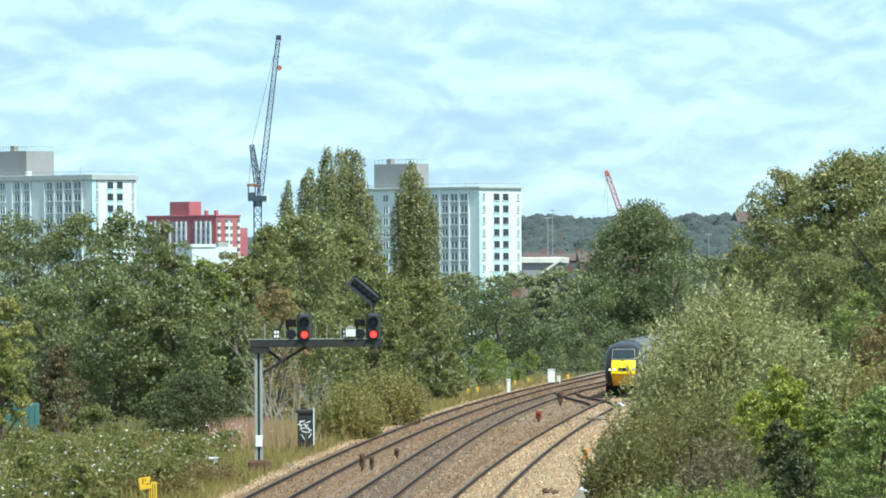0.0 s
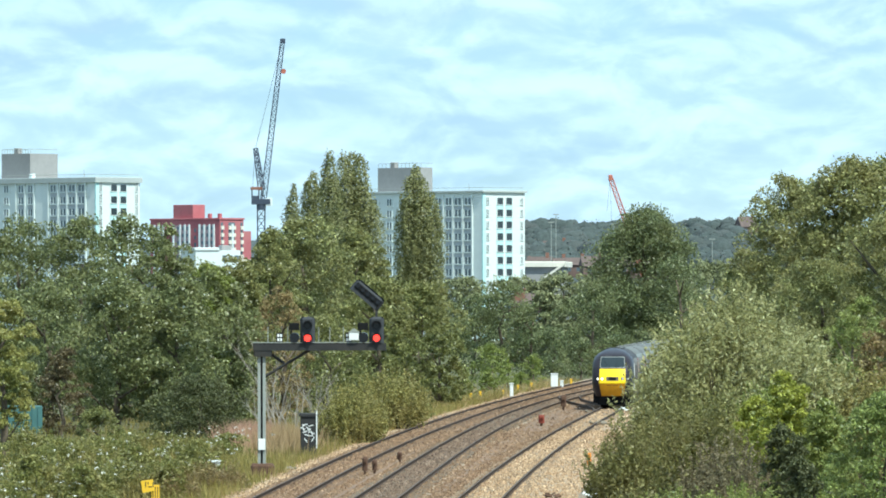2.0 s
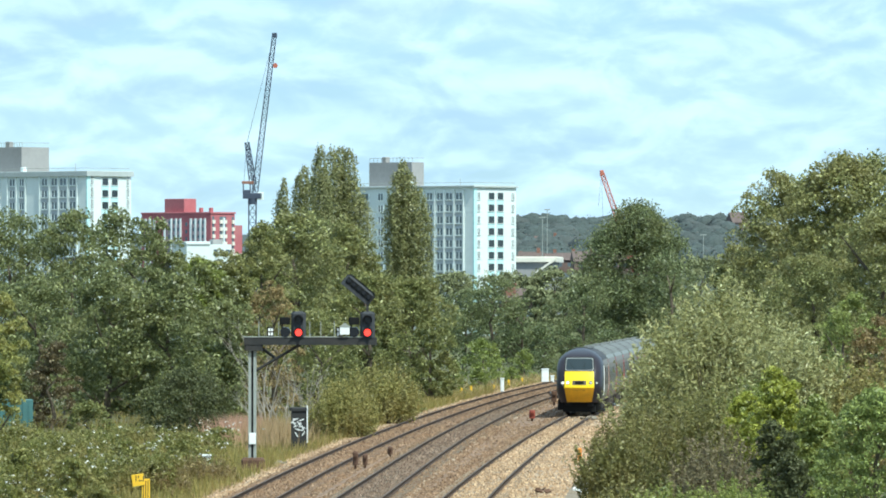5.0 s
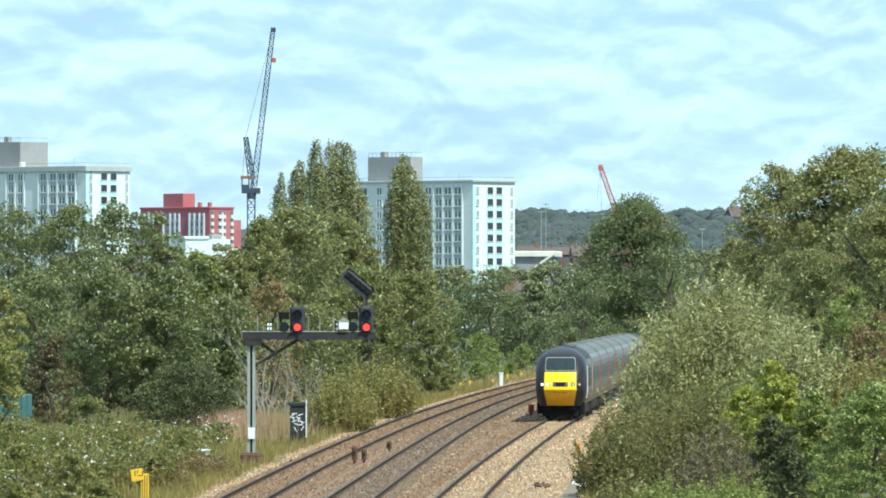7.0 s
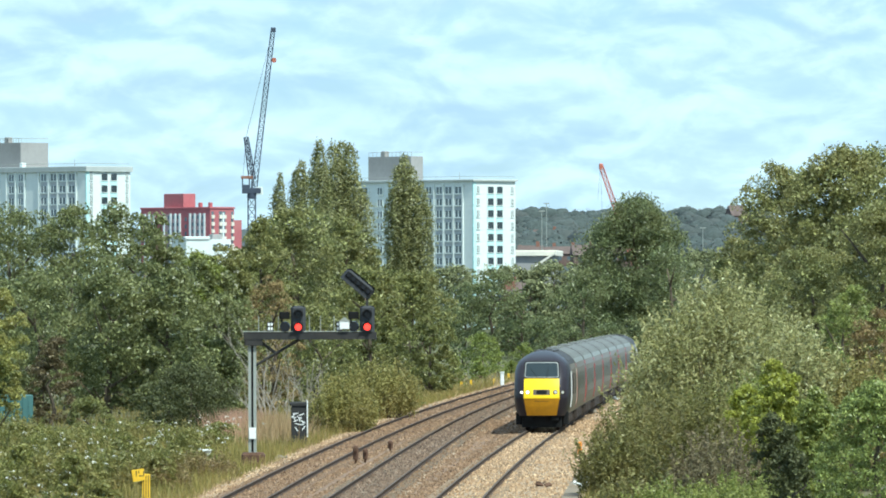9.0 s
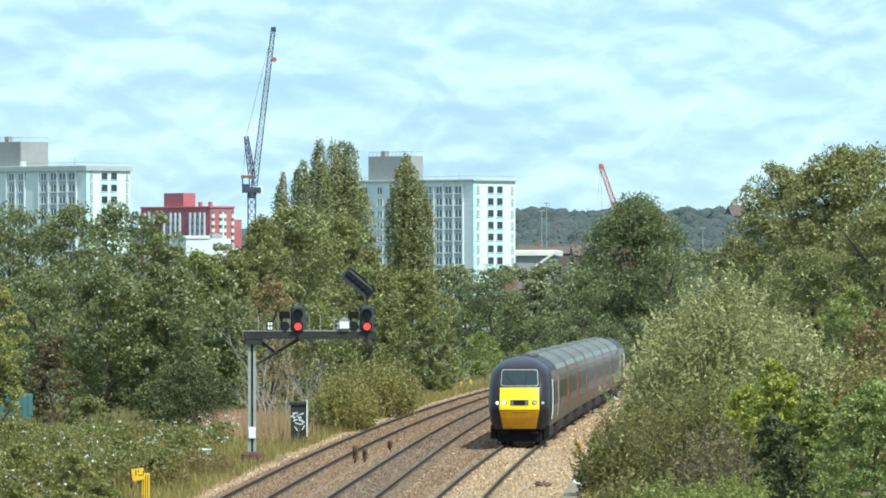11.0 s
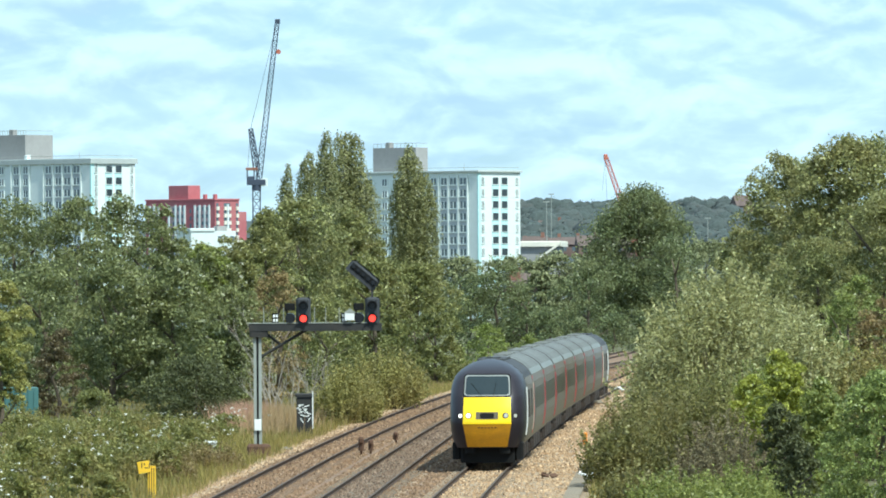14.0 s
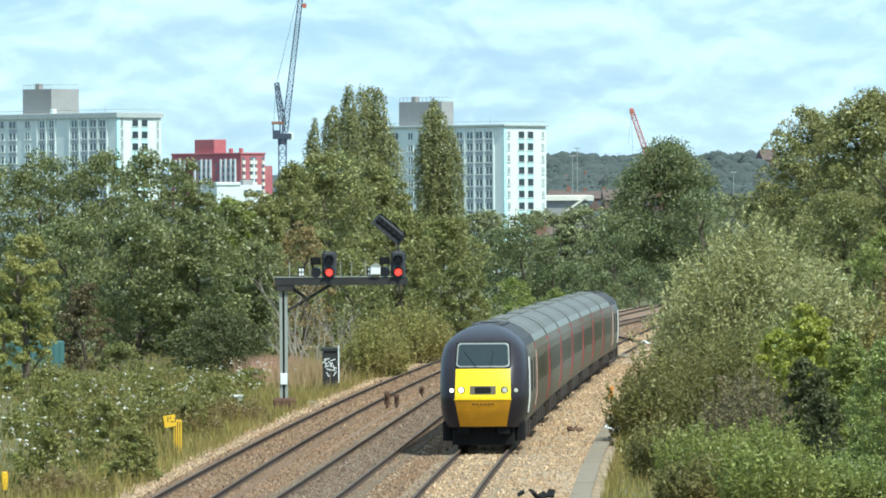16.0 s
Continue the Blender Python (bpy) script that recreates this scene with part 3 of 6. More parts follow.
def build_bed():
    """The ballast bed under all three tracks, with sloping shoulders."""
    b = Build()
    cols = [(SLOW, -3.3, -0.60, 2), (SLOW, -2.3, -0.24, 2), (SLOW, -1.4, -0.18, 0), (SLOW, -0.75, -0.17, 0), (SLOW, 0.0, -0.165, 0), (SLOW, 0.75, -0.17, 0),
            (SLOW, 1.6, -0.22, 0), (MIDDLE, -1.5, -0.20, 0), (MIDDLE, -0.75, -0.17, 1), (MIDDLE, 0.0, -0.165, 1), (MIDDLE, 0.75, -0.17, 2), (MIDDLE, 1.5, -0.20, 0),
            (MAIN, -1.6, -0.21, 0), (MAIN, -0.75, -0.17, 2), (MAIN, 0.0, -0.165, 2), (MAIN, 0.75, -0.17, 2), (MAIN, 1.5, -0.19, 2), (MAIN, 2.3, -0.27, 2), (MAIN, 3.0, -0.36, 2), (MAIN, 4.6, -0.60, 2)]
    rows = list(np.arange(60, 900.1, 3.0))
    for y in rows:
        for c, o, z, s in cols:
            x, sl = curve(c, float(y))
            e = 0.0 if abs(o) in (0.75,) else 0.035
            b.v.append((x + o, y - o * sl, z + e * noise.noise(Vector((x + o, y * 0.4, 5)))))
    k = len(cols)
    for i in range(len(rows) - 1):
        for j in range(k - 1):
            b.f.append((i * k + j, i * k + j + 1, (i + 1) * k + j + 1, (i + 1) * k + j))
            b.m.append(cols[j][3])
    ob = part("track_bed", b, [M_BAL_BROWN, M_BAL_DARK, M_BAL_PALE], None, "bed of brown, grey and pale crushed stone under three tracks", True)
    tagged(ob, category="track bed", kind="structure")


# loose stones: track, from, to, height at each side, share of all, kind of stone
LANES = [(SLOW, -2.9, -2.3, -0.44, -0.24, 0.05, 2), (SLOW, -2.3, -1.4, -0.24, -0.18, 0.07, 2), (SLOW, -1.4, -0.83, -0.18, -0.17, 0.05, 0), (SLOW, -0.68, 0.68, -0.16, -0.16, 0.13, 0), (SLOW, 0.83, 1.7, -0.17, -0.22, 0.08, 0),
         (MIDDLE, -1.6, -0.83, -0.205, -0.17, 0.06, 0), (MIDDLE, -0.68, 0.68, -0.16, -0.16, 0.13, 1), (MIDDLE, 0.83, 1.75, -0.17, -0.205, 0.07, 0), (MAIN, -1.8, -0.83, -0.21, -0.17, 0.08, 0), (MIDDLE, 1.6, 4.4, -0.21, -0.21, 0.10, 0),
         (MAIN, -0.68, 0.68, -0.16, -0.16, 0.10, 2), (MAIN, 0.83, 1.5, -0.17, -0.19, 0.06, 2), (MAIN, 1.5, 2.3, -0.19, -0.27, 0.06, 2), (MAIN, 2.3, 3.1, -0.27, -0.37, 0.06, 2)]


def build_stones():
    """Loose crushed stones lying on the bed where the eye comes nearest."""
    rng = np.random.default_rng(5)
    total = 92000
    heaps = {0: [], 1: [], 2: []}
    for coef, o0, o1, z0, z1, share, kind in LANES:
        n = int(total * share)
        near = rng.random(n) < 0.82
        y = np.where(near, 195 + 270 * rng.random(n) ** 1.6, 430 + 310 * rng.random(n))
        u = rng.random(n)
        x = np.array([curve(coef, float(k))[0] for k in y]) + o0 + (o1 - o0) * u
        pos = np.stack([x, y, z0 + 0.012 + (z1 - z0) * u], 1)
        r = rng.uniform(0.028, 0.068, (n, 1)) * (0.55 + 0.45 * rng.random((n, 1))) * (1 + (y[:, None] - 195) / 300)
        ang = rng.uniform(0, 2 * math.pi, n)
        base = []
        for k in range(3):
            a = ang + k * 2.094 + rng.uniform(-0.4, 0.4, n)
            base.append(pos + np.stack([np.cos(a), np.sin(a), np.full(n, -0.25)], 1) * r)
        top = pos + np.stack([rng.uniform(-0.5, 0.5, n), rng.uniform(-0.5, 0.5, n), rng.uniform(0.4, 0.95, n)], 1) * r
        heaps[kind].append(np.stack([base[0], base[1], top, base[1], base[2], top, base[2], base[0], top], 1).reshape(-1, 3))
    for kind, m, label in ((0, M_STONE, "loose rust-brown crushed stones on the track bed"), (1, M_STONE_GREY, "loose oily grey crushed stones between rails"), (2, M_STONE_PALE, "loose pale tan crushed stones beside the line")):
        ob = new("ballast_stones", quad_mesh("ballast_stones", np.concatenate(heaps[kind]), 3, m))
        tagged(ob, label, "ballast", kind="stuff")


def build_track(coef, label, wood):
    t = thing("railway_track", pose(0, 0, 0), label, "railway track", "tracks of the line")
    for o in (-0.7525, 0.7525):
        part("rail", Build().sweep(frame_line(coef, 40, 900, 4, o), RAIL, RAIL_SLOTS), [M_RAIL_SIDE, M_RAIL_TOP], t)
    rest, y, made = Build(), 60.0, 0
    one = Build().box(-1.25, 1.25, -0.125, 0.125, -0.3, -0.158, 0, 0.02).mesh("sleeper", wood)
    while y < 760:
        x, s = curve(coef, y)
        m = pose(x, y, 0, 0, 0, -math.degrees(math.atan(s)))
        if 200 <= y < 400:
            ob = new("sleeper", one)
            ob.parent, ob.matrix_basis = t, m
        else:
            rest.box(-1.25, 1.25, -0.125, 0.125, -0.3, -0.158, 0, 0, m)
        y += 0.68
    tagged(part("far_sleeper_run", rest, wood, t, "weathered sleepers sunk in the stone"), kind="stuff")


def build_crossover():
    """Rails that link the middle track to the main one, far down the line."""
    t = thing("track_crossover", pose(0, 0, 0), "rusty curved crossover rails joining two tracks", "railway track")
    for o in (-0.7525, 0.7525):
        line = []
        for i in range(41):
            q = i / 40
            y = 540 + 105 * q
            e = q * q * (3 - 2 * q)
            xa, sa = curve(MAIN, y)
            xb, sb = curve(MIDDLE, y)
            line.append((Vector((xa * (1 - e) + xb * e + o, y, 0.012)), Vector((1, 0, 0))))
        part("rail", Build().sweep(line, RAIL, RAIL_SLOTS), [M_RAIL_SIDE, M_RAIL_TOP], t)


def build_trough():
    """Concrete cable trough beside the main track, lid by lid."""
    t = thing("cable_trough", pose(0, 0, 0), "grey concrete cable trough sunk beside the track", "cable trough")
    lid = Build().box(-0.27, 0.27, -0.48, 0.48, -0.06, 0.0, 0, 0.015).mesh("lid", M_CONCRETE)
    rng = random.Random(4)
    y = 196.0
    while y < 330:
        x, s = curve(MAIN, y)
        ob = new("lid", lid)
        ob.parent = t
        ob.matrix_basis = pose(x + 3.42, y, -0.30 + rng.uniform(-0.012, 0.012), rng.uniform(-0.6, 0.6), rng.uniform(-1, 1), -math.degrees(math.atan(s)) + rng.uniform(-0.6, 0.6))
        y += 0.98


build_ground()
build_bed()
build_track(SLOW, "rusty little-used track on brown crushed stone", M_SLEEPER)
build_track(MIDDLE, "track with dark oily stone between its rails", M_SLEEPER_DARK)
build_track(MAIN, "main track on pale crushed stone under the train", M_SLEEPER_PALE)
build_crossover()
build_trough()
build_stones()

# ---- the train ----
PC_LEN, CO_LEN = 17.8, 23.0
ROOF = [(1.30, 1.05), (1.355, 1.45), (1.37, 1.9), (1.36, 2.5), (1.335, 2.9), (1.265, 3.18), (1.15, 3.38), (0.90, 3.60), (0.60, 3.76), (0.30, 3.85), (0.0, 3.88)]


def half_width(z):
    """Half the body's width at a height above the rails."""
    if z < 1.05:
        return 1.30 - 0.30 * ((1.05 - z) / 0.75) ** 1.2
    for (w0, z0), (w1, z1) in zip(ROOF, ROOF[1:]):
        if z <= z1:
            return w0 + (w1 - w0) * (z - z0) / (z1 - z0)
    return 0.0


NOSE = [(0.30, 0.62), (0.77, 0.34), (1.2, 0.13), (1.57, 0.0), (1.72, 0.0), (2.1, 0.12), (2.52, 0.30), (2.62, 0.36), (3.3, 0.98), (3.5, 1.35), (3.65, 1.9), (3.79, 2.9), (3.86, 3.8), (3.88, 4.6)]


def nose_back(z):
    """How far the middle of the nose stands back at a height."""
    for (z0, y0), (z1, y1) in zip(NOSE, NOSE[1:]):
        if z <= z1:
            return y0 + (y1 - y0) * (z - z0) / (z1 - z0)
    return NOSE[-1][1]


PLAN = [(0.0, 0.0), (0.25, 0.005), (0.5, 0.025), (0.62, 0.05), (0.70, 0.09), (0.79, 0.18), (0.87, 0.32), (0.935, 0.52), (0.975, 0.78), (0.995, 1.1), (1.0, 1.5)]


def nose_point(q, z, proud=0.0):
    """A point of the nose: q runs from -1 to 1 across the body's width."""
    a = abs(q)
    d = PLAN[-1][1]
    for (a0, d0), (a1, d1) in zip(PLAN, PLAN[1:]):
        if a <= a1:
            d = d0 + (d1 - d0) * (a - a0) / (a1 - a0)
            break
    w = half_width(z)
    return Vector((q * w * (1 + proud * 0.6), nose_back(z) + d - proud, z))


def nose_patch(x0, x1, z0, z1, nx, nz, proud, taper0=1.0, taper1=1.0, corner=0.0):
    """A panel lying just proud of the nose, between two heights; tapers scale its width below and above, corner rounds its corners."""
    b = Build()
    for i in range(nz + 1):
        z = z0 + (z1 - z0) * i / nz
        k = taper0 + (taper1 - taper0) * i / nz
        edge = min(z - z0, z1 - z)
        if edge < corner:
            k *= 1 - (corner - math.sqrt(max(0.0, corner ** 2 - (corner - edge) ** 2))) / max(abs(x0), abs(x1))
        for j in range(nx + 1):
            x = (x0 + (x1 - x0) * j / nx) * k
            b.v.append(tuple(nose_point(x / max(half_width(z), 0.2), z, proud)))
    for i in range(nz):
        for j in range(nx):
            o = i * (nx + 1) + j
            b.f.append((o, o + 1, o + nx + 2, o + nx + 1))
            b.m.append(0)
    return b


def shell(b, y0, y1, slots, ny=2):
    """Body side, gutter and roof between two places along a vehicle. slots: side, gutter, roof."""
    sec = [(1.22, 0.78)] + ROOF[:-1]
    ring = [(-w, z) for w, z in sec] + [(0.0, 3.88)] + [(w, z) for w, z in reversed(sec)]
    k = len(ring)
    o = len(b.v)
    for i in range(ny + 1):
        y = y0 + (y1 - y0) * i / ny
        b.v += [(x, y, z) for x, z in ring]
    for i in range(ny):
        for j in range(k - 1):
            zm = (ring[j][1] + ring[j + 1][1]) / 2
            b.f.append((o + i * k + j, o + (i + 1) * k + j, o + (i + 1) * k + j + 1, o + i * k + j + 1))
            b.m.append(slots[0] if zm < 3.1 else slots[1] if zm < 3.3 else slots[2])
    for i in (0, ny):
        b.f.append(tuple(range(o + i * k, o + i * k + k)) if i == 0 else tuple(range(o + i * k + k - 1, o + i * k - 1, -1)))
        b.m.append(slots[0])


def side_panel(s, y0, y1, z0, z1, proud, n=5):
    """A panel that follows the curve of the body side, standing a little proud of it."""
    b = Build()
    for i in range(n + 1):
        z = z0 + (z1 - z0) * i / n
        w = half_width(z)
        b.v += [(s * (w + proud), y0, z), (s * (w + proud), y1, z), (s * (w - 0.02), y0, z), (s * (w - 0.02), y1, z)]
    for i in range(n):
        o = i * 4
        b.f += [(o, o + 1, o + 5, o + 4), (o, o + 4, o + 6, o + 2), (o + 1, o + 3, o + 7, o + 5)]
        b.m += [0, 0, 0]
    t = n * 4
    b.f += [(t, t + 1, t + 3, t + 2), (0, 2, 3, 1)]
    b.m += [0, 0]
    return b


def wheelset_bogie(parent, y):
    """A bogie with frame, side springs and four wheels."""
    b = Build()
    for s in (-1, 1):
        b.box(s * 1.0 - 0.09, s * 1.0 + 0.09, y - 1.75, y + 1.75, 0.42, 0.72, 0, 0.03)
        for k in (-1.3, 1.3):
            b.box(s * 1.12 - 0.13, s * 1.12 + 0.13, y + k - 0.2, y + k + 0.2, 0.3, 0.62, 0, 0.04)
            b.tube((s * 1.08, y + k * 0.6, 0.35), (s * 1.08, y + k * 0.6, 0.8), 0.11, 0.11, 10)
    b.box(-0.95, 0.95, y - 0.25, y + 0.25, 0.45, 0.75, 0, 0.03)
    bog = part("bogie", b, M_T_UNDER, parent)
    for s in (-1, 1):
        for k in (-1.3, 1.3):
            w = Build().tube((s * 0.69, y + k, 0.46), (s * 0.82, y + k, 0.46), 0.46, 0.46, 20).tube((s * 0.66, y + k, 0.46), (s * 0.69, y + k, 0.46), 0.49, 0.49, 20)
            part("wheel", w, M_T_UNDER, bog)


def under_boxes(parent, spans):
    for y0, y1, x, z0 in spans:
        for s in (-1, 1):
            part("equipment_box", Build().box(s * x - 0.28, s * x + 0.28, y0, y1, z0, 0.82, 0, 0.05), M_T_UNDER, parent)


def power_car(name, label):
    t = thing(name, pose(0, 0, 0), label, "locomotive")
    # body: shaped nose, then the straight engine room
    b = Build()
    zs = [0.71, 1.05, 1.35, 1.57, 1.72, 2.1, 2.52, 2.62, 2.85, 3.1, 3.3, 3.5, 3.65, 3.76, 3.83, 3.87]
    qs = [-1, -0.99, -0.97, -0.93, -0.87, -0.79, -0.70, -0.62, -0.4, -0.2, 0, 0.2, 0.4, 0.62, 0.70, 0.79, 0.87, 0.93, 0.97, 0.99, 1]
    for z in zs:
        b.v.append((-half_width(z), 5.0, z))
        b.v += [tuple(nose_point(q, z)) for q in qs]
        b.v.append((half_width(z), 5.0, z))
    k = len(qs) + 2
    for i in range(len(zs) - 1):
        for j in range(k - 1):
            b.f.append((i * k + j, i * k + j + 1, (i + 1) * k + j + 1, (i + 1) * k + j))
            b.m.append(0)
    b.f.append(tuple((len(zs) - 1) * k + j for j in range(k)))
    b.m.append(0)
    part("cab_shell", b, M_T_DARK, t, "dark slate streamlined cab", True)
    b = Build()
    shell(b, 5.0, 17.4, (0, 1, 1), 6)
    body = part("body", b, [M_T_SIDE, M_T_ROOFDARK], t, "grey-brown engine room with sooty roof")
    for y in (6.4, 8.2, 10.0, 11.9, 13.6, 15.2):
        part("roof_panel", Build().box(-0.5, 0.5, y, y + 1.25, 3.72, 3.872, 0, 0.02), M_T_ROOFDARK, t)
    part("exhaust", Build().box(-0.3, 0.3, 9.2, 9.9, 3.75, 3.90, 0, 0.03), M_BLACK, t)
    for s in (-1, 1):
        for y in (6.0, 8.4, 12.6):
            part("side_grille", side_panel(s, y, y + 1.5, 1.7, 2.7, 0.012), M_T_UNDER, t)
        x = s * 1.385
        door = part("cab_door", side_panel(s, 4.25, 4.95, 1.0, 2.85, 0.01), M_T_DARK, t)
        part("handrail", side_panel(s, 4.10, 4.24, 1.1, 2.85, 0.03), M_WHITE, t, "white cab door edge")
        part("handrail", side_panel(s, 4.98, 5.06, 1.1, 2.85, 0.025), M_WHITE, t, "white cab door edge")
        part("rear_door", side_panel(s, 16.3, 17.0, 1.0, 2.95, 0.015), M_T_SIDE, t)
        part("rear_handrail", side_panel(s, 17.08, 17.2, 1.1, 2.9, 0.025), M_CREAMISH, t)
    # face
    part("upper_warning_panel", nose_patch(-0.87, 0.87, 1.60, 2.53, 10, 8, 0.008, 1.0, 0.965), M_T_YELLOW, t, "bright yellow sloping panel", True)
    part("lower_warning_panel", nose_patch(-0.87, 0.87, 0.735, 1.57, 10, 6, 0.008, 0.83, 1.0), M_T_SHADE_YELLOW, t, "yellow undercut valance, its shade and dirt in the amber", True)
    part("panel_edge", nose_patch(-0.88, 0.88, 1.567, 1.60, 10, 1, 0.016), M_T_YELLOW, t)
    part("screen_surround", nose_patch(-0.88, 0.88, 2.54, 3.37, 8, 24, 0.006, 1.0, 0.95, 0.10), M_BLACK, t)
    fr = part("windscreen_frame", nose_patch(-0.83, 0.83, 2.58, 3.33, 8, 24, 0.014, 1.0, 0.95, 0.10), M_T_FRAME, t, "pale grey windscreen frame")
    part("windscreen", nose_patch(-0.785, 0.785, 2.625, 3.285, 8, 24, 0.024, 1.0, 0.95, 0.09), M_T_SCREEN, fr, "large reflecting windscreen", True)
    for s in (-1, 1):
        a = nose_point(s * 0.16, 2.6, 0.04)
        c = nose_point(s * 0.34 - 0.1, 3.05, 0.04)
        part("wiper", Build().tube(a, c, 0.010, 0.007, 6), M_BLACK, fr)
    rec = part("lamp_recess", nose_patch(-0.40, 0.40, 1.74, 2.0, 6, 2, 0.016), M_T_RECESS, t, "dusty grey coupler recess")
    part("coupler_cover", nose_patch(-0.25, 0.25, 1.775, 1.965, 4, 12, 0.03, 1.0, 1.0, 0.06), M_BLACK, rec)
    for q, z, m, lab in ((-0.49, 1.87, M_T_LAMP, "lit headlamp"), (0.49, 1.87, M_T_LAMPOFF, "unlit headlamp"), (-0.70, 1.86, M_T_LAMP, "lit marker lamp"), (0.74, 1.86, M_T_LAMPOFF, "unlit marker lamp")):
        p = nose_point(q, z)
        d = Vector((q * 0.55, -1, 0.12)).normalized()
        rim = part("lamp_rim", Build().tube(p - d * 0.05, p + d * 0.03, 0.115, 0.11, 18), M_T_UNDER, t)
        part("lamp", Build().tube(p, p + d * 0.042, 0.09 if abs(q) < 0.6 else 0.075, 0.08 if abs(q) < 0.6 else 0.065, 18), m, rim, lab)
    b = Build()
    for i in range(6):
        b.box(-0.34 + i * 0.12, -0.26 + i * 0.12, 0.036, 0.040, 1.42, 1.49)
    part("number_bars", b, M_T_UNDER, t)
    # below the nose
    part("snowplough", Build().box(-0.98, 0.98, 0.75, 1.0, 0.16, 0.8, 0, 0.08), M_BLACK, t)
    for s in (-1, 1):
        part("bogie_fairing", Build().box(s * 1.12 - 0.16, s * 1.12 + 0.16, 0.95, 1.9, 0.28, 0.95, 0, 0.08), M_BLACK, t)
        part("buffer_beam", Build().box(s * 0.62 - 0.2, s * 0.62 + 0.2, 0.5, 0.8, 0.5, 0.8, 0, 0.05), M_BLACK, t)
    wheelset_bogie(t, 3.2)
    wheelset_bogie(t, 13.6)
    under_boxes(t, [(6.0, 8.2, 0.95, 0.28), (8.5, 10.6, 0.98, 0.34)])
    part("underframe", Build().box(-1.2, 1.2, 1.0, 17.4, 0.72, 0.82), M_T_UNDER, t)
    return t


def coach(label):
    t = thing("passenger_coach", pose(0, 0, 0), label, "railway coach", "coaches of the train")
    b = Build()
    shell(b, 0.25, 1.1, (0, 2, 2), 1)
    shell(b, 1.1, 21.7, (0, 1, 3), 6)
    shell(b, 21.7, 22.55, (0, 2, 2), 1)
    part("body", b, [M_T_SIDE, M_T_CANTRAIL, M_T_ROOFDARK, M_T_ROOF], t)
    for s in (-1, 1):
        x = s * 1.378
        for y in (0.45, 21.6):
            d = part("door", side_panel(s, y, y + 0.8, 0.95, 3.12, 0.014), M_T_RED, t, "crimson passenger door")
            part("door_window", side_panel(s, y + 0.14, y + 0.48, 1.95, 2.7, 0.018, 3), M_T_GLASS, d)
        for i in range(8):
            y = 2.35 + i * 2.32
            part("window", side_panel(s, y, y + 1.95, 1.82, 2.62, 0.006, 3), M_T_GLASS, t)
    for y in (4.5, 8.6, 12.6, 16.7):
        part("roof_vent", Build().box(-0.28, 0.28, y, y + 0.9, 3.84, 3.93, 0, 0.03), M_T_ROOF, t)
    part("gangway", Build().box(-0.55, 0.55, -0.05, 0.3, 0.9, 3.2, 0, 0.05), M_BLACK, t)
    part("gangway", Build().box(-0.55, 0.55, 22.5, 22.85, 0.9, 3.2, 0, 0.05), M_BLACK, t)
    wheelset_bogie(t, 3.45)
    wheelset_bogie(t, 19.45)
    under_boxes(t, [(6.1, 8.4, 0.96, 0.3), (8.7, 11.2, 0.98, 0.36), (11.6, 13.4, 0.95, 0.3), (13.8, 16.4, 0.97, 0.33)])
    part("underframe", Build().box(-1.22, 1.22, 0.3, 22.5, 0.74, 0.82), M_T_UNDER, t)
    return t


front_car = power_car("power_car", "streamlined diesel power car with yellow nose leading a train")
coaches = [coach("dark silver-brown coach with crimson end doors and grey roof")]
for i in range(6):
    coaches.append(copy_thing(coaches[0], pose(0, 0, 0)))
rear_car = copy_thing(front_car, pose(0, 0, 0))
tagged(rear_car, "streamlined diesel power car facing back at the train's tail")

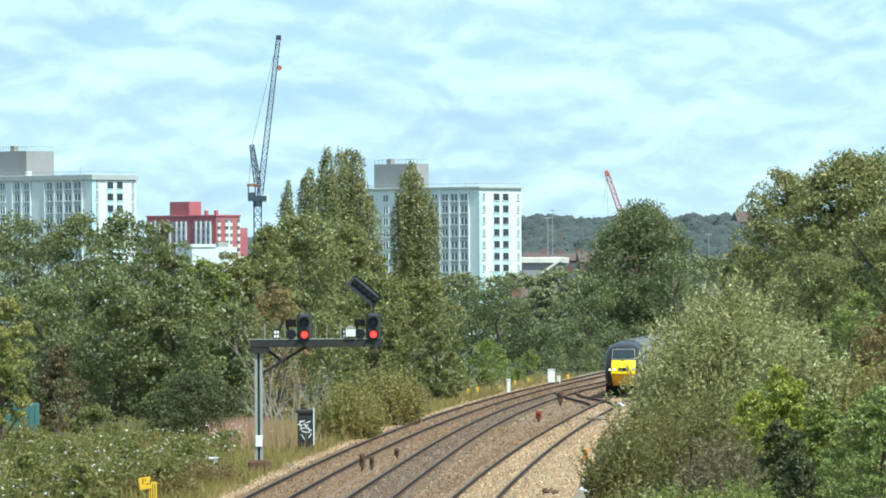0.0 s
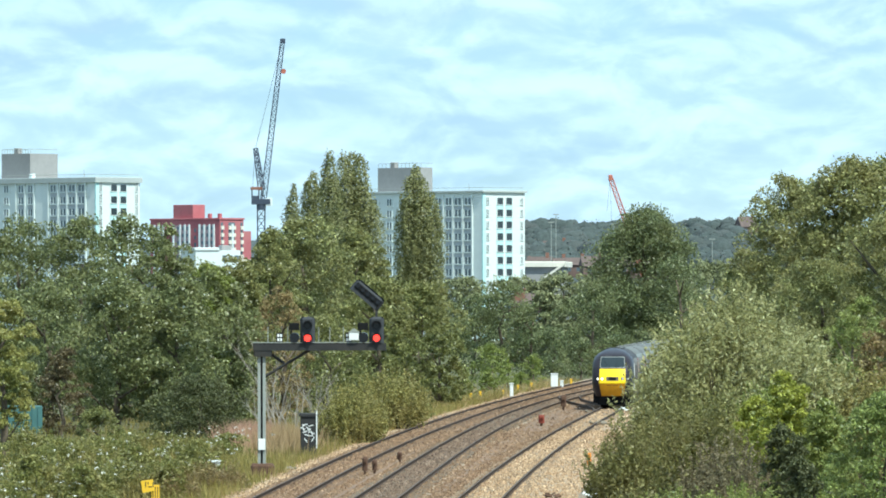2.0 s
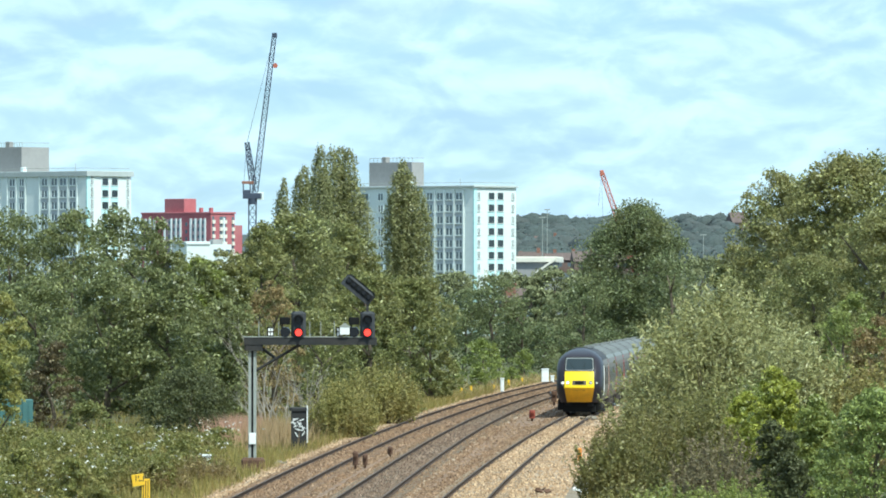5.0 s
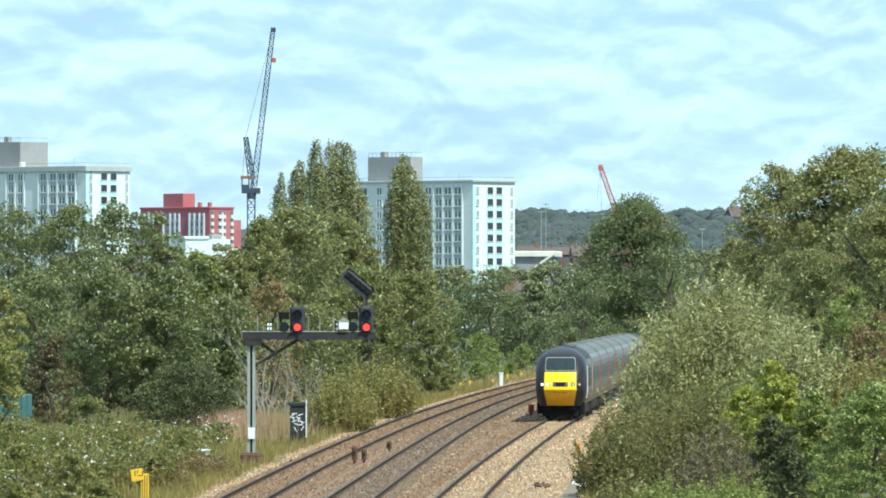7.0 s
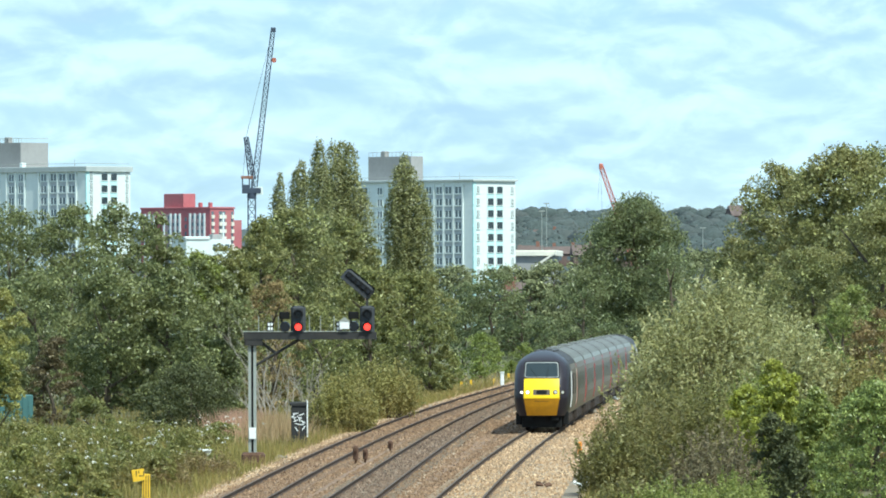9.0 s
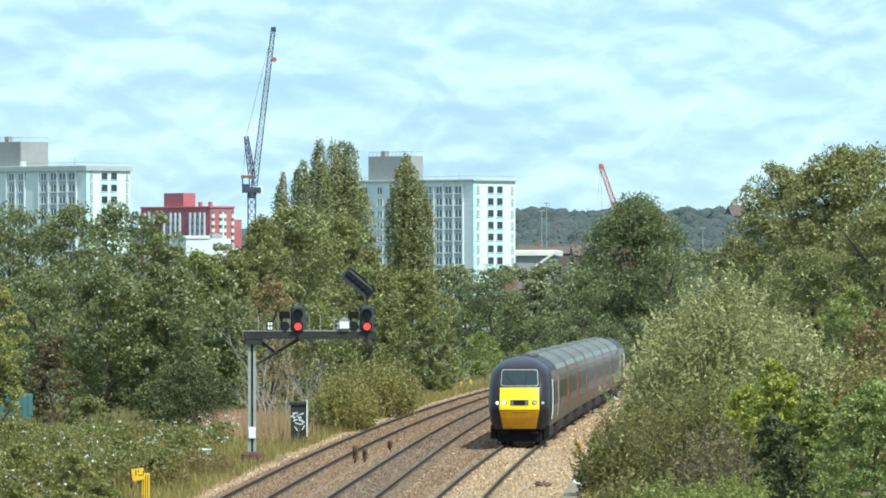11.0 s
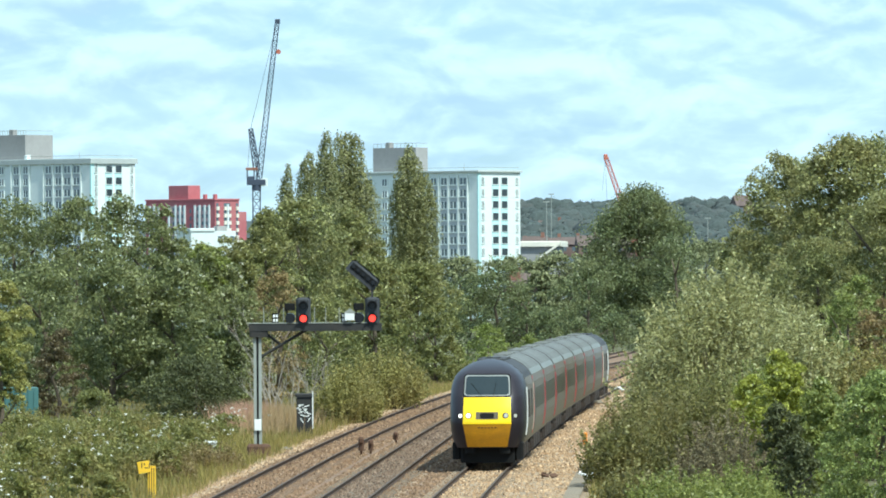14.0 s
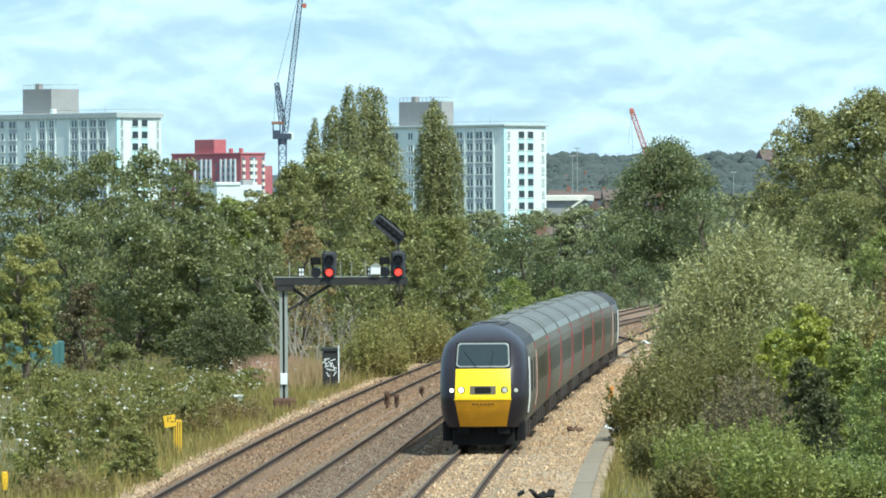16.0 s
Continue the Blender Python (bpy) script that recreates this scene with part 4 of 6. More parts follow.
# ---- far buildings ----
def tower(x, y, top, floors, length, plant, label, seed):
    """A slab block of flats: white gable with aqua panels, window bays with fins along the long side."""
    t = thing("tower_block", pose(x, y, -0.5, 0, 0, 46.6), label, "tower block", "tower blocks on the skyline")
    w, H = 14.0, top + 0.5
    walls = part("wall", Build().box(0, w, 0, length, 0, H), M_B_WHITE, t)
    part("roof", Build().box(-0.5, w + 0.5, -0.5, length + 0.5, H - (0.75 if seed == 2 else 0.0), H + 0.45, 0, 0.1), M_B_ROOF, t)
    px0, px1, py0, py1, ph = plant
    part("plant_room", Build().box(px0, px1, py0, py1, H + 0.45, H + ph), M_B_PLANT, t, "grey clad roof plant room")
    rail = Build()
    for k in range(12):
        u = k / 11
        rail.tube((px0 + 0.2, py0 + (py1 - py0) * u, H + ph), (px0 + 0.2, py0 + (py1 - py0) * u, H + ph + 1.0), 0.05, 0.05, 5)
    rail.tube((px0 + 0.2, py0, H + ph + 1.0), (px0 + 0.2, py1, H + ph + 1.0), 0.05, 0.05, 5)
    rail.tube((px0 + 0.2, py0 + 0.1, H + ph + 1.0), (px1, py0 + 0.1, H + ph + 1.0), 0.05, 0.05, 5)
    part("roof_railing", rail, M_STEEL, t)
    part("aerial", Build().tube((6, 10, H), (6, 10, H + 2.2), 0.08, 0.05, 6), M_STEEL, t)
    part("roof_unit", Build().box(px0 + 0.8, px0 + 2.2, py1 - 4.6, py1 - 3.2, H + ph, H + ph + 1.3, 0, 0.1), M_B_PLANT, t)
    part("roof_hatch", Build().box(2.2, 3.4, py0 - 1.4, py0 - 0.4, H + 0.45, H + 1.5, 0, 0.1), M_B_WHITE, t)
    part("parapet_rail", Build().tube((0.2, 0.2, H + 1.1), (0.2, length - 0.2, H + 1.1), 0.05, 0.05, 5).tube((0.2, 0.2, H + 1.1), (w - 0.2, 0.2, H + 1.1), 0.05, 0.05, 5), M_STEEL, t)
    panes = {}

    def pane(wd, hg, axis, glass=M_B_GLASS):
        key = (wd, hg, axis)
        if key not in panes:
            b = Build()
            if axis == 0:
                b.box(0, wd, -0.10, 0.02, 0, hg)
            else:
                b.box(-0.10, 0.02, 0, wd, 0, hg)
            panes[key] = b.mesh("window", glass)
            f = Build()
            for c in ((0.0, wd) if axis == 0 and wd > 1.5 else (0.0, wd * 0.5, wd)):
                if axis == 0:
                    f.box(c - 0.10, c + 0.10, -0.16, 0.0, 0, hg)
                else:
                    f.box(-0.18, 0.0, c - 0.11, c + 0.11, 0, hg)
            if axis == 0:
                f.box(-0.1, wd + 0.1, -0.2, 0.0, -0.12, 0)
            else:
                f.box(-0.26, 0.0, -0.15, wd + 0.15, -0.26, 0)
            panes[key, "f"] = f.mesh("frame", M_B_WHITE)
        return panes[key], panes[key, "f"]

    for k in range(floors):
        z = H - 2.75 - k * 2.7
        if z < 0.5:
            break
        for x0, wd in ((1.0, 0.9), (4.6, 2.1), (7.6, 2.1), (12.5, 0.8)):
            g, fr = pane(wd, 1.55 if wd > 1.5 or seed == 1 else 2.1, 0, M_B_DARKGLASS)
            o = new("window", g)
            o.parent, o.location = walls, (x0, 0, z)
            o2 = new("frame", fr)
            o2.parent, o2.location = o, (0, 0, 0)
        for y0, wd in ((3.5, 2.2), (6.6, 2.2), (9.6, 2.0), (12.9, 1.9), (20.6, 1.6), (23.6, 1.8), (28.6, 1.6), (33.2, 2.4), (37.2, 2.2), (40.6, 2.0)):
            if y0 + wd < length:
                g, fr = pane(wd, 1.5, 1)
                o = new("window", g)
                o.parent, o.location = walls, (0, y0, z)
                o2 = new("frame", fr)
                o2.parent, o2.location = o, (0, 0, 0)
    for x0, x1 in ((4.5, 6.8), (7.5, 9.8)):
        g = Build().box(x0, x1, -0.06, 0.01, -1.12, -0.13).mesh("balcony_panel", M_B_AQUA)
        for k in range(floors):
            o = new("balcony_panel", g)
            o.parent, o.location = t, (0, 0, H - 2.75 - k * 2.7)
    part("corner_strip", Build().box(-0.04, 0.9, -0.05, 0.3, 0, H - 0.3), M_B_AQUA, t)
    for y0, y1 in ((3.4, 5.8), (6.5, 8.9), (9.5, 11.7), (12.8, 14.9), (20.5, 22.3), (23.5, 25.5), (33.1, 35.7)):
        g = Build().box(-0.06, 0.01, y0, y1, -1.18, -0.14).mesh("spandrel_panel", M_B_GREY)
        for k in range(floors):
            o = new("spandrel_panel", g)
            o.parent, o.location = t, (0, 0, H - 2.75 - k * 2.7)
    for y0 in (3.05, 6.0, 9.1, 12.1, 15.3, 20.0, 23.0, 26.0):
        part("fin", Build().box(-0.34, 0.0, y0, y0 + 0.32, 0, H - 0.6), M_B_WHITE, t)
    part("blank_wall_panel", Build().box(-0.05, 0.02, 15.9, 19.8, 0, H - 0.8), M_B_WHITE, t)
    return t


tower(6.81, 1940, 33.3, 12, 44.0, (4.0, 8.0, 23.4, 37.0, 6.0), "white and pale aqua tower block with rows of windows", 1)
tower(-81.25, 1940, 36.5, 13, 44.0, (3.0, 11.8, 24.7, 34.2, 6.2), "white tower block with grey roof plant room", 2)


def red_block():
    t = thing("red_apartment_block", pose(-82.1, 3000, -0.5, 0, 0, 46), "maroon apartment block with pale window strips", "apartment block")
    H = 39.1
    walls = part("wall", Build().box(0, 11.8, 0, 35, 0, H), M_B_MAROON, t)
    part("roof", Build().box(-0.3, 12.1, -0.3, 35.3, H, H + 0.6, 0, 0.1), M_B_MAROON, t)
    part("stair_tower", Build().box(1, 7, 14.5, 24.5, H, H + 5.4, 0, 0.1), M_B_MAROON, t)
    part("annexe", Build().box(11.8, 17.5, 2, 20, 0, H - 4.0), M_B_MAROON, t)
    for a in (4.0, 9.0):
        part("chimney", Build().box(4, 5.2, a, a + 1.2, H, H + 2.2, 0, 0.1), M_B_MAROON, t)
    for k in range(9):
        z = H - 2.6 - 2.55 * k
        for x0, x1 in ((0.5, 1.8), (4.2, 7.6), (10.2, 11.4)):
            part("balcony", Build().box(x0, x1, -0.5, 0.02, z - 0.9, z + 0.4), M_B_CREAM, walls)
            part("window", Build().box(x0 + 0.1, x1 - 0.1, -0.04, 0.02, z + 0.45, z + 1.6), M_B_GLASS, walls)
    for y0, y1, cols in ((2.2, 10.4, (2.4, 4.6, 7.2, 9.6)), (14.6, 23.6, (14.8, 17.0, 19.4, 22.8)), (27.6, 33.0, (27.9, 30.2, 32.4))):
        part("glazed_bay", Build().box(-0.10, 0.02, y0, y1, H - 30, H - 1.9), M_B_BAY, walls)
        for k in range(7):
            z = H - 3.6 - k * 2.55
            for yw in cols[:-1]:
                part("window", Build().box(-0.14, -0.09, yw + 0.8, yw + 1.9, z, z + 1.3), M_B_GLASS, walls)
        for yc in cols:
            part("column", Build().box(-0.5, 0.0, yc, yc + 0.65, H - 30, H - 1.6), M_B_WHITE, walls)
    for k in range(5):
        part("window", Build().box(-0.06, 0.02, 11.9, 12.8, H - 4.4 - k * 2.55, H - 3.0 - k * 2.55), M_B_GLASS, walls)
    part("mullion", Build().box(5.6, 6.2, -0.7, 0.0, H - 26, H - 1.4), M_B_WHITE, walls)


red_block()


def low_white_block():
    t = thing("low_white_building", pose(-45.3, 1500, -0.5, 0, 0, 12), "low white flat-roofed building above the trees", "building")
    walls = part("wall", Build().box(0, 8.0, 0, 14, 0, 17.6), M_B_WHITE, t)
    part("parapet", Build().box(-0.2, 4.2, -0.2, 14.2, 17.6, 18.1, 0, 0.1), M_B_WHITE, t)
    part("roof_unit", Build().box(5.0, 6.8, 2, 5, 17.6, 18.5, 0, 0.1), M_B_PLANT, t)
    for x0 in (4.8, 5.9, 7.0):
        part("window", Build().box(x0, x0 + 0.7, -0.05, 0.02, 15.6, 16.7), M_B_GLASS, walls)
    part("lower_wing", Build().box(8.0, 9.8, -1, 10, 0, 16.0), M_B_CREAM, t)


low_white_block()


def lattice(b, a, c, w0, w1, bays, r=0.09, side=Vector((0, 1, 0))):
    """A square lattice boom from a to c."""
    a, c = Vector(a), Vector(c)
    d = (c - a).normalized()
    s1 = d.cross(side).normalized()
    s2 = d.cross(s1).normalized()
    prev = None
    for i in range(bays + 1):
        u = i / bays
        w = w0 + (w1 - w0) * u
        p = a.lerp(c, u)
        ring = [p + s1 * w + s2 * w, p - s1 * w + s2 * w, p - s1 * w - s2 * w, p + s1 * w - s2 * w]
        if prev:
            for j in range(4):
                b.tube(prev[j], ring[j], r, r, 5)
                b.tube(prev[j], ring[(j + 1) % 4], r * 0.7, r * 0.7, 4)
        for j in range(4):
            b.tube(ring[j], ring[(j + 1) % 4], r * 0.7, r * 0.7, 4)
        prev = ring


def tower_crane():
    t = thing("tower_crane", pose(-42.0, 1850, -0.5), "tall luffing tower crane with raised lattice jib", "crane")
    b = Build()
    lattice(b, (0.4, 0, 0), (0.4, 0, 29), 0.8, 0.8, 14, 0.13, Vector((0, 1, 0)))
    part("mast", b, M_C_BLUE, t)
    part("slewing_ring", Build().tube((0.4, 0, 28.8), (0.4, 0, 30.0), 1.0, 1.0, 16), M_C_BLUE, t)
    part("machinery_deck", Build().box(-1.7, 2.4, -1.0, 1.0, 30.0, 31.2, 0, 0.1), M_C_BLUE, t)
    b = Build()
    for px, py in ((-1.6, -0.9), (-0.1, -0.9), (-1.6, 0.9), (-0.1, 0.9)):
        b.tube((px, py, 31.2), (px, py, 33.2), 0.12, 0.12, 6)
    b.box(-1.7, 0.0, -1.0, 1.0, 31.2, 31.9, 0, 0.1)
    part("operator_cab", b, M_C_BLUE, t)
    part("cab_roof", Build().box(-1.9, 0.7, -1.1, 1.1, 33.2, 33.8, 0, 0.1), M_BRICK, t)
    part("counterweight", Build().box(1.4, 2.8, -0.9, 0.9, 29.7, 31.4, 0, 0.1), M_B_WHITE, t)
    b = Build()
    lattice(b, (0.5, 0, 33.2), (-0.8, 0, 42.2), 0.7, 0.45, 6, 0.12)
    lattice(b, (0.9, 0, 31.2), (-0.8, 0, 42.2), 0.2, 0.2, 5, 0.08)
    part("a_frame", b, M_C_BLUE, t)
    b = Build()
    lattice(b, (0.9, 0, 31.2), (5.1, 0, 65.3), 0.62, 0.42, 26, 0.10)
    part("jib", b, M_C_BLUE, t)
    part("jib_head", Build().box(4.6, 5.7, -0.5, 0.5, 65.0, 66.0, 0, 0.1), M_C_BLUE, t)
    part("sheave", Build().tube((5.3, -0.3, 58.9), (5.3, 0.3, 58.9), 0.55, 0.55, 12), M_C_RED, t)
    b = Build()
    b.tube((-0.8, 0, 42.2), (4.9, 0, 64.8), 0.05, 0.05, 4)
    b.tube((-0.8, 0, 42.2), (-0.1, 0, 45.2), 0.05, 0.05, 4)
    b.tube((-0.9, 0.2, 42.0), (-1.5, 0.2, 33.0), 0.05, 0.05, 4)
    part("pendant_cables", b, M_DARKSTEEL, t)


def crawler_crane():
    t = thing("crawler_crane", pose(53.5, 2500, -0.5), "distant red crane jib raised over the trees", "crane")
    b = Build()
    lattice(b, (6.5, 0, 5.5), (-7.2, 0, 45.6), 0.9, 0.55, 24, 0.17)
    part("jib", b, M_C_RED, t)
    part("jib_head", Build().box(-7.9, -6.7, -0.7, 0.7, 45.0, 46.6, 0, 0.2), M_C_RED, t)
    part("crane_body", Build().box(3.5, 9.5, -2, 2, 1.2, 5.5, 0, 0.3), M_C_RED, t)
    part("crawler_track", Build().box(3.0, 10.0, -2.4, -1.5, 0, 1.3, 0, 0.3), M_BLACK, t)
    part("crawler_track", Build().box(3.0, 10.0, 1.5, 2.4, 0, 1.3, 0, 0.3), M_BLACK, t)
    b = Build()
    b.tube((-7.4, 0, 45.8), (-8.3, 0, 36), 0.05, 0.05, 4)
    b.tube((-7.4, 0, 45.8), (-6.9, 0, 30), 0.05, 0.05, 4)
    part("hoist_ropes", b, M_DARKSTEEL, t)


tower_crane()
crawler_crane()


def hill_z(x, y):
    a = min(max((y - 1960) / 700, 0), 1)
    c = min(max((y - 2700) / 1500, 0), 1)
    return -0.9 + a * a * (3 - 2 * a) * 17 + c * c * (3 - 2 * c) * 24 + (3.5 * noise.noise(Vector((x * 0.02, y * 0.004, 1)))) * min(1, a + c)


def build_hill():
    b = Build()
    ys = list(range(1960, 4500, 90)) + [4600]
    xs = list(range(-900, 901, 20))
    for y in ys:
        for x in xs:
            b.v.append((x, y, hill_z(x, y)))
    k = len(xs)
    for i in range(len(ys) - 1):
        for j in range(k - 1):
            b.f.append((i * k + j, i * k + j + 1, (i + 1) * k + j + 1, (i + 1) * k + j))
            b.m.append(0)
    tagged(part("hill", b, M_HILL, None, "low wooded hill on the horizon with painted haze tint", True), category="hill", kind="structure")
    # far woods on its slopes, haze carried by their leaf colour
    rng = np.random.default_rng(77)
    cs, rs = [], []
    while len(cs) < 1050:
        y = rng.uniform(2300, 4350)
        x = rng.uniform(0.006, 0.038) * y
        if (rng.random() < 0.35 and y < 3000) or (y < 2660 and 12 < x < 76):
            continue
        z = hill_z(x, y)
        r = rng.uniform(3.0, 6.5)
        cs.append((x, y, z + r * 0.7 + 0.6))
        rs.append((r, r, r * rng.uniform(0.7, 1.0)))
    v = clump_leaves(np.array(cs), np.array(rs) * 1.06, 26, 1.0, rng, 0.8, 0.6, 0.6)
    tagged(new("distant_woods", quad_mesh("distant_woods", v, 4, L_FAR)), "woods on the far hill, haze painted into their blue-grey", "woods", kind="stuff")
    # the rounded crowns behind those leaves, each one uneven
    b = Build()
    for (x, y, z), (r, _, rz) in zip(cs, rs):
        o = len(b.v)
        for i in range(5):
            a = math.pi / 2 * i / 4
            for j in range(9):
                g = 2 * math.pi * j / 9
                p = Vector((math.cos(g) * math.cos(a), math.sin(g) * math.cos(a), math.sin(a)))
                k = 1 + 0.35 * noise.noise(p * 1.9 + Vector((x, y, z)))
                b.v.append((x + p.x * r * k, y + p.y * r * k, z - 0.8 + p.z * rz * k))
        for i in range(4):
            for j in range(9):
                b.f.append((o + i * 9 + j, o + i * 9 + (j + 1) % 9, o + (i + 1) * 9 + (j + 1) % 9, o + (i + 1) * 9 + j))
                b.m.append(0)
    tagged(part("distant_treetops", b, M_HILL, None, "rounded treetops on the far hill with painted haze tint", True), category="woods", kind="stuff")


build_hill()


def far_house(x, y, w, d, eaves, ridge, rot, label, z=None, wall=None, chim=True):
    z = hill_z(x, y) if z is None else z
    t = thing("distant_house", pose(x, y, z, 0, 0, rot), label, "house", "houses on the hill")
    walls = part("wall", Build().box(-w / 2, w / 2, -d / 2, d / 2, -2, eaves), wall or M_FARBRICK, t)
    r = Build().add([(-w / 2 - 0.3, -d / 2 - 0.4, eaves), (w / 2 + 0.3, -d / 2 - 0.4, eaves), (w / 2 + 0.3, 0, ridge), (-w / 2 - 0.3, 0, ridge), (-w / 2 - 0.3, d / 2 + 0.4, eaves), (w / 2 + 0.3, d / 2 + 0.4, eaves)],
                    [(0, 1, 2, 3), (3, 2, 5, 4), (0, 3, 4), (1, 5, 2), (0, 4, 5, 1)])
    roof = part("roof", r, M_ROOFTILE, t)
    if chim:
        part("chimney", Build().box(w * 0.25, w * 0.25 + 1.0, -0.5, 0.5, ridge - 0.8, ridge + 1.2), M_BRICK, roof)
    for k in range(2):
        part("window", Build().box(-w * 0.3 + k * w * 0.4, -w * 0.3 + k * w * 0.4 + 1.2, -d / 2 - 0.03, -d / 2 + 0.05, eaves - 2.0, eaves - 0.8), M_B_GLASS, walls)


hr = random.Random(8)
for i in range(9):
    far_house(21 + i * 5.4, 2620 + hr.uniform(-30, 30), 7.2, 8, 3.4 + hr.uniform(-0.5, 0.5), 6.4 + hr.uniform(-0.5, 0.5), hr.uniform(-8, 8), "distant brick terrace house with brown tiled roof")
far_house(127.5, 3700, 8, 8, 8.0, 12.5, 20, "distant orange brick house on the hill")
far_house(40, 3300, 10, 8, 5.0, 8.5, -10, "distant pale brick house among trees")
far_house(66, 2900, 9, 8, 5.0, 8.0, 10, "distant brick house among trees")
far_house(10.4, 1150, 3.6, 5, 7.4, 9.2, 0, "red brick house with chimney behind the trees", -0.5, None, False)


def chimney_stack():
    t = thing("chimney_stack", pose(8.9, 1149, -0.5), "square red brick chimney stack", "chimney")
    part("shaft", Build().box(-0.75, 0.75, -0.6, 0.6, 0, 9.6, 0, 0.05), M_BRICK, t)
    part("cap", Build().box(-0.85, 0.85, -0.7, 0.7, 9.6, 9.9, 0, 0.05), M_BRICK, t)


chimney_stack()


def depot_roof():
    t = thing("industrial_shed", pose(18.5, 2200, 0, 0, 0, -4), "low industrial shed with pale flat roof", "industrial building")
    part("wall", Build().box(0, 9.5, 0, 30, -2, 17.6), M_B_PLANT, t)
    part("roof", Build().box(-0.4, 10.6, -1, 31, 17.6, 19.0, 0, 0.2), M_B_CREAM, t)
    part("ramp", Build().add([(5.2, -2, 14.5), (10.6, -2, 18.2), (10.6, -2, 18.9), (5.2, -2, 15.1), (5.2, -1.2, 14.5), (10.6, -1.2, 18.2), (10.6, -1.2, 18.9), (5.2, -1.2, 15.1)],
                             [(0, 1, 2, 3), (7, 6, 5, 4), (3, 2, 6, 7), (0, 4, 5, 1)]), M_B_CREAM, t)


depot_roof()
for x, y, h in ((26.5, 2300, 30), (32.0, 2650, 36), (76.0, 2500, 27), (50.0, 2650, 33)):
    t = thing("distant_lamp_post", pose(x, y, hill_z(x, y)), "tall thin grey lamp post on the far hill", "lamp post", "far lamp posts")
    part("pole", Build().tube((0, 0, -1), (0, 0, h - hill_z(x, y)), 0.16, 0.1, 6), M_STEEL, t)
    part("lamp_head", Build().box(-0.9, 0.9, -0.2, 0.2, h - hill_z(x, y), h - hill_z(x, y) + 0.3), M_STEEL, t)

